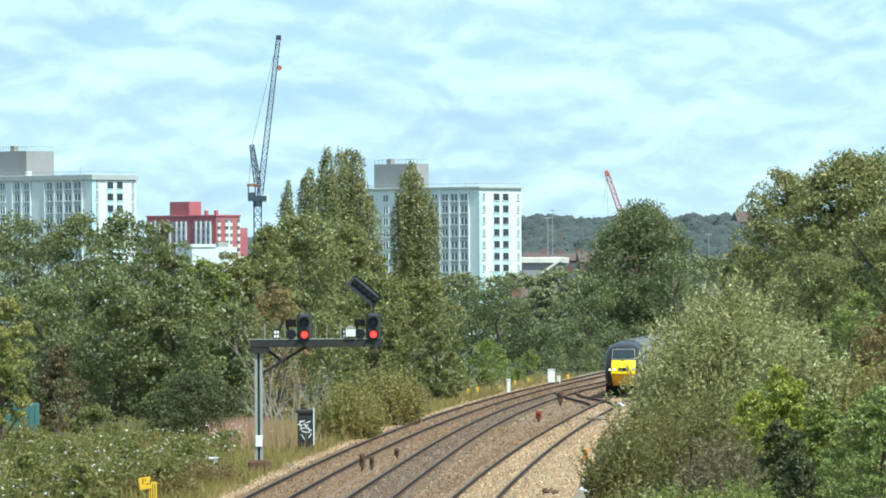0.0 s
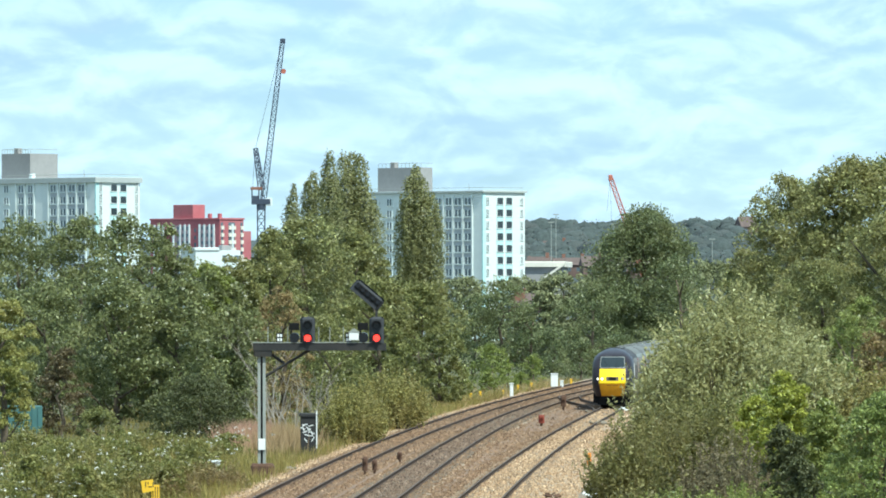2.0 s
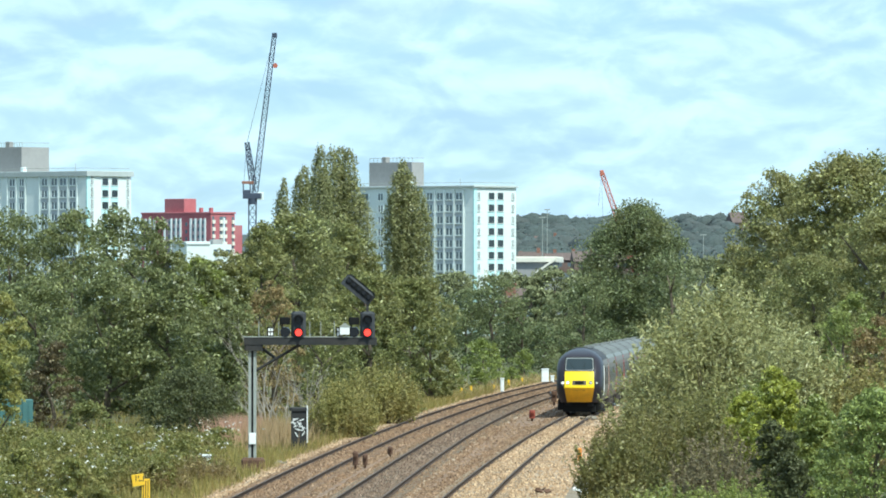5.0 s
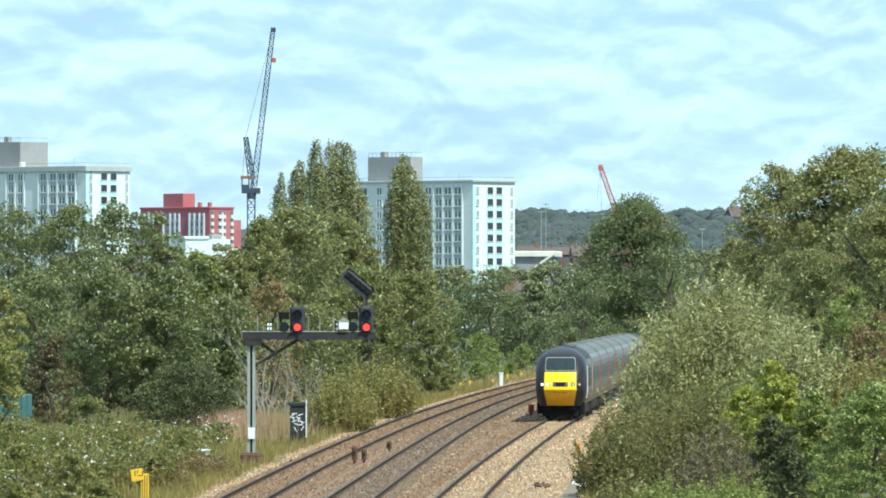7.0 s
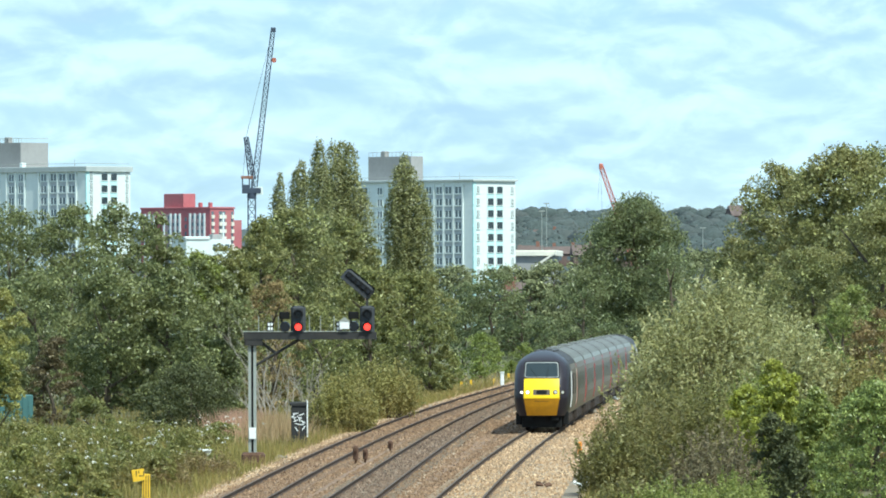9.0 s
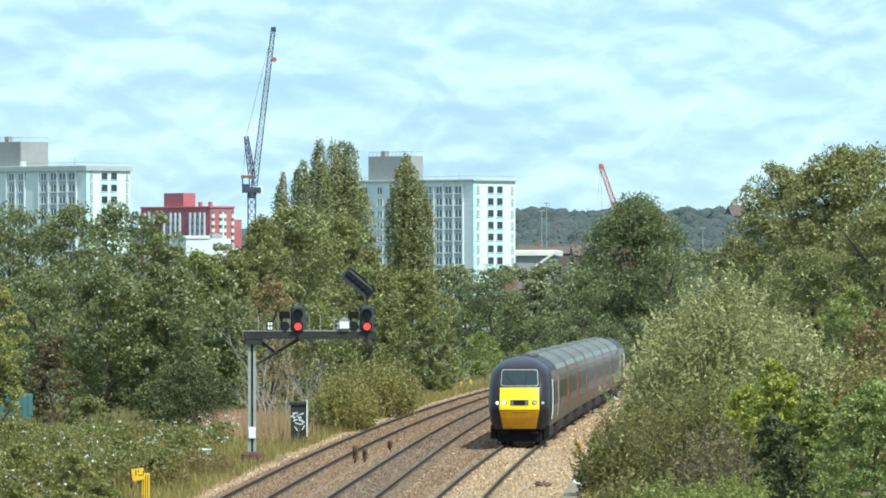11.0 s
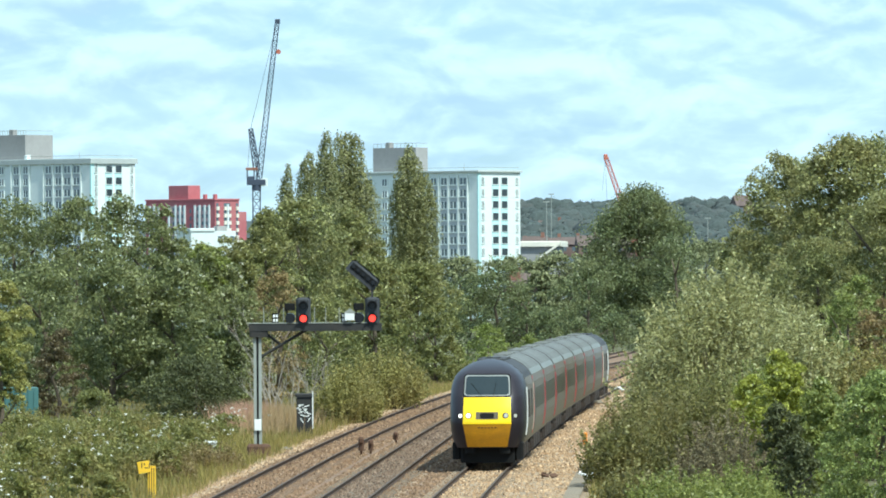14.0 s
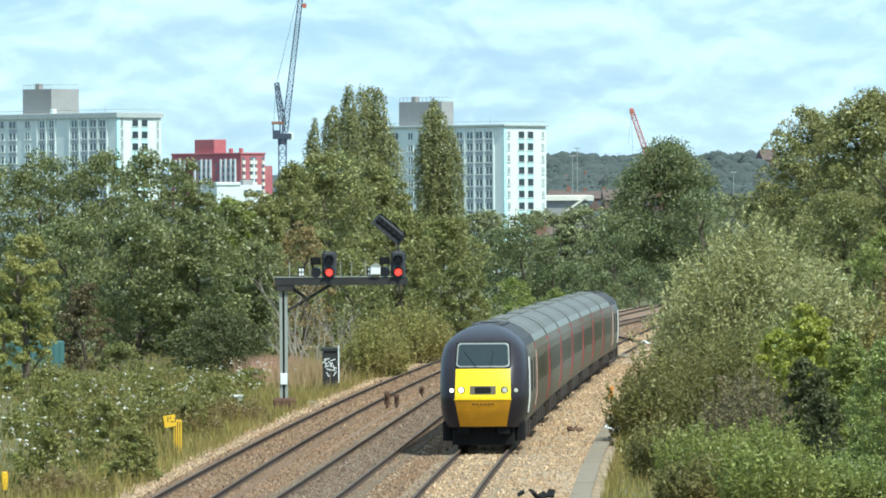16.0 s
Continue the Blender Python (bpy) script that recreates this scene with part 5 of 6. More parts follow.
# ---- lineside things ----
def signal():
    t = thing("signal_gantry", pose(-7.73, 344, -0.5), "cantilever signal gantry with two red lights over the track", "railway signal")
    part("concrete_base", Build().box(-0.45, 0.5, -0.5, 0.5, 0, 0.75, 0, 0.1), M_RUST, t, "rust-stained base block")
    post = part("post", Build().box(-0.16, -0.045, -0.16, 0.16, 0.7, 5.1).box(0.045, 0.16, -0.16, 0.16, 0.7, 5.1).box(-0.045, 0.045, -0.03, 0.03, 0.7, 5.1, 1), [M_STEEL, M_DARKSTEEL], t, "pale steel post of two channels")
    part("equipment_plate", Build().box(-0.14, 0.14, -0.24, -0.165, 1.3, 1.75, 0, 0.01), M_WHITE, post, "white enamel plate")
    part("cap", Build().box(-0.32, 0.42, -0.3, 0.3, 5.06, 5.35, 0, 0.05), M_DARKSTEEL, t)
    beam = part("beam", Build().box(-0.34, 5.02, -0.32, -0.18, 5.3, 5.6, 0, 0.01).box(-0.34, 5.02, 0.18, 0.32, 5.3, 5.6, 0, 0.01).box(-0.34, 5.02, -0.3, 0.3, 5.33, 5.38), M_DARKSTEEL, t, "long black cantilever beam")
    part("walkway", Build().box(-0.36, 4.6, -0.34, 0.34, 5.605, 5.64), M_STEEL, t, "thin steel walkway edge")
    for x in (0.25, 1.05, 2.3, 2.75, 3.3):
        part("handrail_post", Build().tube((x, 0.28, 5.6), (x, 0.28, 6.25), 0.018, 0.018, 6), M_STEEL, t)
    for a, c in (((0.12, 0, 4.25), (1.95, 0, 5.33)), ((0.2, 0, 5.3), (0.95, 0, 4.75))):
        part("brace", Build().tube(a, c, 0.06, 0.06, 8), M_DARKSTEEL, t)
    for x0, feather in ((1.86, False), (4.64, True)):
        head = part("signal_head", Build().box(x0 - 0.30, x0 + 0.30, -0.36, -0.12, 5.6, 6.66, 0, 0.10), M_BACKBOARD, t, "faded black signal head with lit red lens")
        for z, m in ((5.80, M_RED_LIGHT), (6.30, M_LENS_OFF)):
            part("lens", Build().tube((x0, -0.36, z), (x0, -0.385, z), 0.14, 0.135, 20), m, head, "lit red lens" if m is M_RED_LIGHT else "unlit lens")
            hood = Build()
            for i in range(9):
                a0, a1 = math.pi * (i - 0.5) / 8, math.pi * (i + 0.5) / 8
                q = [(math.cos(a0) * 0.19, math.sin(a0) * 0.19), (math.cos(a1) * 0.19, math.sin(a1) * 0.19)]
                hood.add([(x0 + q[0][0], -0.36, z + q[0][1]), (x0 + q[1][0], -0.36, z + q[1][1]), (x0 + q[1][0], -0.62, z + q[1][1]), (x0 + q[0][0], -0.62, z + q[0][1]),
                          (x0 + q[0][0] * 1.06, -0.36, z + q[0][1] * 1.06), (x0 + q[1][0] * 1.06, -0.36, z + q[1][1] * 1.06), (x0 + q[1][0] * 1.06, -0.62, z + q[1][1] * 1.06), (x0 + q[0][0] * 1.06, -0.62, z + q[0][1] * 1.06)],
                         [(0, 1, 2, 3), (7, 6, 5, 4), (3, 2, 6, 7)])
            part("hood", hood, M_BLACK, head)
        sub = part("subsidiary_signal", Build().box(x0 - 0.76, x0 - 0.33, -0.3, -0.1, 6.12, 6.42, 0, 0.04).box(x0 - 0.70, x0 - 0.62, -0.24, -0.16, 5.6, 6.15), M_BLACK, t, "small black position-light signal")
        part("lens", Build().tube((x0 - 0.53, -0.2, 5.82), (x0 - 0.53, -0.36, 5.82), 0.21, 0.2, 18), M_LENS_OFF, sub)
        pl = part("identity_plate", Build().box(x0 - 1.26, x0 - 1.0, -0.3, -0.26, 5.62, 6.02, 0, 0.01), M_BLACK, t, "black plate with white bars")
        b = Build()
        for r in range(2):
            for k in range(2):
                b.box(x0 - 1.22 + 0.11 * k, x0 - 1.14 + 0.11 * k, -0.312, -0.304, 5.68 + r * 0.17, 5.80 + r * 0.17)
        part("plate_bars", b, M_WHITE, pl)
        if feather:
            wb = part("white_box", Build().box(x0 - 1.12, x0 - 0.72, -0.45, -0.33, 5.72, 6.02, 0, 0.02), M_WHITE, t, "white box with a small peaked roof")
            part("peak", Build().add([(x0 - 1.16, -0.46, 6.02), (x0 - 0.66, -0.46, 6.02), (x0 - 0.91, -0.46, 6.2), (x0 - 1.16, -0.32, 6.02), (x0 - 0.66, -0.32, 6.02), (x0 - 0.91, -0.32, 6.2)],
                                     [(0, 1, 2), (5, 4, 3), (0, 2, 5, 3), (1, 4, 5, 2)]), M_STEEL, wb)
            part("indicator_post", Build().box(x0 - 0.05, x0 + 0.05, -0.3, -0.2, 6.6, 7.2), M_DARKSTEEL, t)
            m = Matrix.Translation((x0 - 0.36, -0.26, 7.55)) @ pose(0, 0, 0, 0, 40, 0)
            arm = part("route_indicator", Build().box(-0.72, 0.72, -0.14, 0.08, -0.28, 0.28, 0, 0.12, m), M_BACKBOARD, t, "slanting faded black route indicator arm")
            part("lamp_slot", Build().box(-0.62, 0.62, -0.16, -0.138, -0.11, 0.13, 0, 0, m), M_BLACK, arm, "dark slot over a row of lamps")
            for k in range(5):
                p0, p1 = m @ Vector((-0.52 + k * 0.26, -0.14, 0.02)), m @ Vector((-0.52 + k * 0.26, -0.20, 0.02))
                part("lamp", Build().tube(p0, p1, 0.10, 0.09, 12), M_LENS_OFF, arm)


signal()


def dead_shrub(x, y, h, seed):
    """Bare, bleached branches forking upward."""
    t = thing("dead_shrub", pose(x, y, -0.5), "bare bleached branches of a dead shrub", "shrub")
    rng = random.Random(seed)
    for k in range(6):
        b = Build()
        a = rng.uniform(0, 6.28)
        p, d, r = Vector((0.2 * math.cos(a), 0.2 * math.sin(a), 0)), Vector((math.cos(a) * 0.35, math.sin(a) * 0.2, 1)).normalized(), 0.045
        for i in range(6):
            q = p + d * h / 5.5
            b.tube(p, q, r, r * 0.75, 5)
            for f in range(2):
                e = (d + Vector((rng.uniform(-1, 1), rng.uniform(-0.6, 0.6), rng.uniform(-0.2, 0.6)))).normalized()
                m = q + e * h * rng.uniform(0.1, 0.2)
                b.tube(q, m, r * 0.6, r * 0.35, 4)
                b.tube(m, m + (e + Vector((rng.uniform(-0.7, 0.7), 0, rng.uniform(0, 0.6)))).normalized() * h * 0.13, r * 0.35, r * 0.15, 4)
            d = (d + Vector((rng.uniform(-0.4, 0.4), rng.uniform(-0.2, 0.2), 0.1))).normalized()
            p, r = q, r * 0.75
        part("branch", b, M_DEAD, t)


dead_shrub(-7.6, 424, 3.3, 2)
dead_shrub(-6.5, 428, 3.0, 5)
dead_shrub(-9.0, 426, 2.6, 9)
dead_shrub(-9.67, 470, 5.4, 11)


def relay_cabinet():
    t = thing("relay_cabinet", pose(-6.65, 391, -0.5), "dark relay cabinet sprayed with white graffiti", "equipment cabinet")
    body = part("body", Build().box(-0.36, 0.36, -0.3, 0.3, 0.25, 2.05, 0, 0.02), M_DARKSTEEL, t)
    part("roof", Build().box(-0.42, 0.42, -0.36, 0.36, 2.05, 2.22, 0, 0.05), M_DARKSTEEL, t)
    part("plinth", Build().box(-0.4, 0.4, -0.34, 0.34, 0, 0.25), M_CONCRETE, t)
    part("corner_post", Build().box(0.36, 0.41, -0.36, -0.30, 0.6, 2.3), M_WHITE, t, "white corner post")
    rng = random.Random(3)
    b = Build()
    for i in range(16):
        x, z = -0.28 + 0.56 * rng.random(), 0.95 + 0.75 * rng.random()
        m = pose(x, -0.306, z, 0, rng.uniform(-80, 80), 0)
        b.box(-0.12, 0.12, -0.004, 0.004, -0.022, 0.022, 0, 0, m)
    part("graffiti_strokes", b, M_WHITE, body, "white sprayed strokes")


relay_cabinet()


def striped_marker():
    t = thing("striped_marker_post", pose(-9.76, 276, -0.5), "yellow striped marker post with small sign board", "marker post")
    part("panel", Build().box(-0.02, 0.24, -0.03, 0.03, 0.0, 1.28, 0, 0.01), M_YELLOW_SIGN, t)
    for k in range(3):
        part("stripe", Build().box(0.02 + k * 0.075, 0.045 + k * 0.075, -0.036, -0.031, 0.05, 1.22), M_DARKSTEEL, t)
    bd = part("board", Build().box(-0.20, 0.20, -0.0125, 0.0125, -0.19, 0.19, 0, 0.01, pose(-0.14, -0.05, 1.24, 0, -9, 0)), M_YELLOW_SIGN, t, "yellow square sign board")
    b = Build()
    for x, z, w, h in ((-0.22, 1.2, 0.03, 0.18), (-0.12, 1.2, 0.12, 0.03), (-0.14, 1.3, 0.03, 0.08), (0.02, 1.2, 0.03, 0.16)):
        b.box(x, x + w, -0.066, -0.061, z, z + h)
    part("sign_bars", b, M_DARKSTEEL, bd)


striped_marker()


def marker(x, y, h, m, label):
    t = thing("marker_post", pose(x, y, -0.5), label, "marker post", "small lineside markers")
    part("stake", Build().box(-0.04, 0.04, -0.04, 0.04, 0, h * 0.7), M_DARKSTEEL, t)
    part("plate", Build().box(-0.085, 0.085, -0.06, -0.02, h * 0.45, h, 0, 0.03), m, t)


for x, y, h in ((1.29, 625, 0.85), (2.03, 640, 0.85), (5.3, 700, 0.8), (6.6, 720, 0.8), (10.5, 760, 0.8), (3.9, 665, 0.7)):
    marker(x, y, h, M_YELLOW_SIGN, "small yellow marker plate on a short stake")
marker(5.66, 356, 0.95, M_ORANGE, "yellow marker plate standing in weeds by the ballast")
marker(-12.6, 228, 0.9, M_YELLOW_SIGN, "pale yellow marker in the grass")


def white_post(x, y, w, h, label):
    t = thing("lineside_box", pose(x, y, -0.5), label, "equipment cabinet", "white lineside boxes")
    part("stand", Build().box(-w * 0.3, w * 0.3, -0.1, 0.1, 0, h * 0.4), M_STEEL, t)
    part("box", Build().box(-w / 2, w / 2, -0.2, 0.2, h * 0.3, h, 0, 0.04), M_WHITE, t)
    part("lid", Build().box(-w / 2 - 0.04, w / 2 + 0.04, -0.24, 0.24, h, h + 0.06, 0, 0.02), M_WHITE, t)


white_post(4.40, 645, 0.27, 1.35, "white equipment post at the cess")
white_post(8.55, 722, 0.6, 1.5, "white equipment box beside the bend")
white_post(9.2, 724, 0.3, 0.9, "small pale box beside the bend")
white_post(-9.6, 345, 0.3, 0.8, "small grey-white box in the grass")


def point_box(x, y, w, h, m, label, tilt=0):
    t = thing("ground_signal", pose(x, y, -0.25, 0, tilt, 0), label, "ground signal", "boxes between the tracks")
    part("stand", Build().box(-w * 0.2, w * 0.2, -0.08, 0.08, 0, h * 0.5), M_RUST, t)
    part("housing", Build().box(-w / 2, w / 2, -0.18, 0.18, h * 0.3, h, 0, 0.06), m, t)
    part("hood", Build().box(-w * 0.35, w * 0.35, -0.3, -0.16, h * 0.72, h * 0.95, 0, 0.03), m, t)


point_box(5.03, 487, 0.34, 0.68, M_REDBOX, "dull red ground signal between the tracks")
point_box(7.24, 561, 0.36, 1.05, M_RUST, "rusty brown ground signal on a stand")
point_box(-3.55, 342, 0.22, 0.80, M_RUST, "rusty orange-topped stump post between the tracks")
point_box(-3.20, 346, 0.20, 0.62, M_RUST, "dark rusty stump post between the tracks")
point_box(-2.35, 372, 0.22, 0.5, M_RUST, "short rusty stump post between the tracks")


def container():
    t = thing("teal_container", pose(-25.6, 452, -0.6, 0, 0, 6), "teal painted steel container among bushes", "container")
    body = part("body", Build().box(-3.6, 3.75, -1.2, 1.2, 0.35, 2.0, 0, 0.03), M_TEAL, t)
    part("base_beam", Build().box(-3.6, 3.75, -1.22, 1.22, 0, 0.35, 0, 0.02), M_RUST, t)
    for i in range(24):
        part("rib", Build().box(-3.4 + i * 0.3, -3.28 + i * 0.3, -1.245, -1.2, 0.4, 1.95), M_TEAL, body)


container()


def litter(x, y, z, s, m, label, seed):
    rng = np.random.default_rng(seed)
    b = Build()
    for i in range(5):
        mm = pose(rng.normal(0, s * 0.35), rng.normal(0, s * 0.3), s * 0.1 + rng.uniform(0, s * 0.15), rng.uniform(-40, 40), rng.uniform(-40, 40), rng.uniform(0, 180))
        b.box(-s * 0.3, s * 0.3, -s * 0.18, s * 0.18, -s * 0.05, s * 0.05, 0, s * 0.02, mm)
    ob = part("litter", b, m, None, label)
    ob.matrix_basis = pose(x, y, z)
    tagged(ob, category="litter", group="litter beside the line")


litter(5.27, 304, -0.28, 0.55, M_WHITE, "crumpled white plastic sheet lying in weeds", 1)
litter(5.61, 303, -0.28, 0.35, M_WHITE, "crumpled white plastic scrap lying in weeds", 2)
litter(1.55, 222, -0.2, 0.55, M_BLACK, "tangle of black rubber scrap on the stones", 3)
litter(3.42, 301, -0.22, 0.45, M_RUST, "rusty metal scrap on the stones", 4)
litter(13.0, 560, -0.2, 0.6, M_WHITE, "white plastic drum beside the track", 5)
litter(8.39, 488, -0.2, 0.75, M_CONCRETE, "pale broken concrete cover beside the track", 8)
litter(11.15, 556, -0.2, 0.7, M_WHITE, "crumpled white plastic sacks beside the points", 9)
litter(8.7, 548, -0.18, 0.4, M_CONCRETE, "pale stone scraps between the tracks", 10)
litter(-7.0, 356, -0.4, 0.7, M_CONCRETE, "heap of broken grey concrete in grass", 6)
litter(-7.9, 322, -0.4, 0.8, M_CONCRETE, "heap of broken grey concrete in grass", 7)

# ---- trees and shrubs ----
willows = []
tree(-31.32, 560, 12.5, 4.45, L_DARK, "dense dark green broadleaf tree in the lineside wood", n=147, per=90, size=0.223, base=0.1, seed=101, lump=0.28, clump=0.221)
tree(-27.34, 540, 12.59, 3.58, L_DARK, "dense dark green broadleaf tree in the lineside wood", n=147, per=90, size=0.223, base=0.1, seed=102, lump=0.28, clump=0.221)
tree(-22.88, 520, 12.52, 3.45, L_DARK, "dense dark green broadleaf tree in the lineside wood", n=147, per=90, size=0.223, base=0.1, seed=103, lump=0.28, clump=0.221)
tree(-20.34, 530, 12.48, 3.34, L_DARK, "dense dark green broadleaf tree in the lineside wood", n=147, per=90, size=0.223, base=0.1, seed=104, lump=0.28, clump=0.221)
tree(-17.47, 515, 11.64, 2.73, L_DARK, "dense dark green broadleaf tree in the lineside wood", n=147, per=90, size=0.223, base=0.1, seed=105, lump=0.28, clump=0.221)
tree(-14.21, 500, 9.52, 2.49, L_DARK, "dense dark green broadleaf tree in the lineside wood", n=147, per=114, size=0.210, base=0.1, seed=106, lump=0.28, clump=0.221)
tree(-22.71, 480, 8.52, 3.5, L_DARK2, "dense dark green broadleaf tree in the lineside wood", n=147, per=67, size=0.210, base=0.1, seed=107, lump=0.28, clump=0.221)
tree(-18.5, 470, 8.8, 3.27, L_DARK2, "dense dark green broadleaf tree in the lineside wood", n=147, per=92, size=0.210, base=0.1, seed=108, lump=0.28, clump=0.221)
tree(-15.07, 470, 8.49, 2.96, L_DARK2, "dense dark green broadleaf tree in the lineside wood", n=147, per=92, size=0.210, base=0.1, seed=109, lump=0.28, clump=0.221)
tree(-12.53, 480, 7.25, 2.23, L_DARK2, "dense dark green broadleaf tree in the lineside wood", n=147, per=67, size=0.210, base=0.1, seed=110, lump=0.28, clump=0.221)
tree(-24.24, 455, 6.03, 2.11, L_DARK2, "dense dark green broadleaf tree in the lineside wood", n=147, per=92, size=0.210, base=0.1, seed=111, lump=0.28, clump=0.221)
tree(-21.08, 400, 7.5, 1.65, L_LIME, "pale yellow-green young tree at the edge of the wood", n=140, per=103, size=0.146, base=0.2, seed=112, clump=0.184)
tree(-21.3, 380, 4.16, 1.31, L_LIME, "pale yellow-green bush at the edge of the wood", n=93, per=89, size=0.138, base=0.05, seed=113, name="shrub", cat="shrub", shape="mound", clump=0.184)
tree(-13.2, 440, 3.6, 3.3, L_HAW_AND_SHADE, "low dark green hawthorn bush", n=163, per=76, size=0.137, base=0.03, shape="mound", seed=114, name="shrub", cat="shrub", clump=0.184)
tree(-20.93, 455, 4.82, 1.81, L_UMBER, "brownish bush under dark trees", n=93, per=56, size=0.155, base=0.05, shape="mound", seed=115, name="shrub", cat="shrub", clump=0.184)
tree(-17.92, 430, 2.08, 1.42, L_MID, "low green bush in front of the wood", n=70, per=71, size=0.129, base=0.03, shape="mound", seed=116, name="shrub", cat="shrub", clump=0.184)
tree(-16.29, 640, 10.34, 3.61, L_MID, "mid-green broadleaf tree deep in the wood", n=97, per=15, size=0.261, base=0.06, seed=117, lump=0.28, clump=0.184)
tree(-18.45, 620, 10.56, 3.7, L_MID, "mid-green broadleaf tree deep in the wood", n=97, per=15, size=0.261, base=0.06, seed=118, lump=0.28, clump=0.184)
tree(-21.59, 610, 12.2, 4.45, L_MID, "mid-green broadleaf tree deep in the wood", n=97, per=15, size=0.261, base=0.06, seed=119, lump=0.28, clump=0.184)
tree(-25.61, 600, 12.51, 4.37, L_MID, "mid-green broadleaf tree deep in the wood", n=97, per=15, size=0.261, base=0.06, seed=120, lump=0.28, clump=0.184)
tree(-29.98, 600, 12.43, 4.37, L_MID, "mid-green broadleaf tree deep in the wood", n=97, per=15, size=0.261, base=0.06, seed=121, lump=0.28, clump=0.184)
tree(-16.25, 540, 9.08, 3.22, L_MID, "mid-green broadleaf tree deep in the wood", n=97, per=15, size=0.261, base=0.06, seed=122, lump=0.28, clump=0.184)
tree(-3.62, 650, 8.58, 3.66, L_MID, "mid-green broadleaf tree deep in the wood", n=97, per=15, size=0.261, base=0.06, seed=123, lump=0.28, clump=0.184)
tree(-10.15, 580, 13.09, 4.42, L_ASH, "tall mid-green tree with sunlit crown", n=257, per=83, size=0.231, base=0.08, seed=124, clump=0.184)
tree(-12.8, 600, 12.27, 2.19, L_MID, "mid-green tree behind the signal", n=140, per=52, size=0.242, base=0.08, seed=125, clump=0.184)
tree(-6.92, 600, 12.71, 2.98, L_ASH, "mid-green tree behind the signal", n=187, per=73, size=0.242, base=0.08, seed=126, clump=0.184)
tree(-5.06, 570, 9.2, 3.21, L_MID, "mid-green tree beside the cess", n=163, per=52, size=0.231, base=0.05, seed=127, clump=0.184)
tree(-2.23, 600, 9.01, 3.26, L_MID, "dense mid-green tree beside the cess", n=210, per=55, size=0.231, base=0.04, seed=128, clump=0.184)
tree(-0.87, 595, 5.76, 1.77, L_MID, "green tree bowing to the cess", n=117, per=43, size=0.212, base=0.04, seed=129, clump=0.184)
tree(-10.07, 500, 7.93, 2.2, L_RUSSET, "russet dying shrub behind the signal post", n=140, per=40, size=0.182, base=0.03, seed=130, name="shrub", cat="shrub", clump=0.184)
tree(-7.57, 510, 6.6, 3.04, L_MID, "green shrub behind the signal", n=163, per=55, size=0.182, base=0.03, seed=131, name="shrub", cat="shrub", clump=0.184)
willow(-5.18, 425, 3.4, 1.5, 132, "yellow-olive upright scrub beside the cabinet", leaf=L_SALLOW, shoots=360, leafn=40, size=0.13, name="scrub", spread=0.35)
willow(-3.6, 475, 4.0, 1.9, 133, "yellow-brown upright scrub at the cess", leaf=L_SALLOW, shoots=360, leafn=40, size=0.14, name="scrub", spread=0.35)
tree(-2.21, 520, 2.45, 1.21, L_MID, "low green bush at the cess", n=60, per=26, size=0.135, base=0.02, seed=134, name="shrub", cat="shrub", shape="mound", clump=0.184)
tree(3.32, 760, 3.93, 2.42, L_LIME2, "pale green bush on the inside of the bend", n=84, per=36, size=0.193, base=0.02, seed=135, name="shrub", cat="shrub", shape="mound", clump=0.184)
tree(5.02, 880, 10.11, 4.37, L_DEEP, "mid-green tree beyond the bend", n=109, per=71, size=0.289, base=0.05, seed=136, clump=0.258)
tree(7.75, 860, 7.53, 2.85, L_DEEP, "dark green tree beyond the bend", n=68, per=62, size=0.289, base=0.05, seed=137, clump=0.258)
tree(2.15, 900, 8.75, 3.58, L_DEEP, "mid-green tree beyond the bend", n=68, per=67, size=0.289, base=0.05, seed=138, clump=0.258)
tree(1.33, 1250, 11.95, 5.8, L_FARG, "distant hazy green tree", n=113, per=58, size=0.5, base=0.05, seed=139, clump=0.186)
tree(9.99, 1300, 11.72, 6.03, L_FARG, "distant hazy green tree", n=113, per=58, size=0.5, base=0.05, seed=140, clump=0.186)
tree(16.89, 1300, 12.84, 6.89, L_FARG, "distant hazy green tree", n=113, per=58, size=0.5, base=0.05, seed=141, clump=0.186)
tree(24.69, 1350, 14.15, 7.16, L_FARG, "distant hazy green tree", n=113, per=58, size=0.5, base=0.05, seed=142, clump=0.186)
tree(-6.68, 1200, 11.75, 6.36, L_FARG, "distant hazy green tree", n=113, per=58, size=0.5, base=0.05, seed=143, clump=0.186)
tree(39.28, 1300, 14.74, 7.75, L_FARG, "distant hazy green tree", n=113, per=58, size=0.5, base=0.05, seed=144, clump=0.186)
tree(12.1, 1100, 9.16, 4.37, L_FARG, "distant hazy green tree", n=113, per=58, size=0.5, base=0.05, seed=145, clump=0.186)
tree(15.03, 1050, 8.71, 4.17, L_FARG, "distant hazy green tree", n=113, per=58, size=0.5, base=0.05, seed=146, clump=0.186)
tree(21.15, 950, 17.54, 7.43, L_DEEP, "large dark round-crowned tree beyond the line", n=326, per=190, size=0.292, base=0.06, seed=147, lump=0.16, clump=0.258)
tree(15.16, 930, 10.17, 4.31, L_DEEP, "dark green tree beyond the line", n=81, per=67, size=0.289, base=0.05, seed=148, clump=0.258)
tree(23.92, 900, 12.92, 4.47, L_DEEP, "dark green tree beyond the line", n=81, per=67, size=0.289, base=0.05, seed=149, clump=0.258)
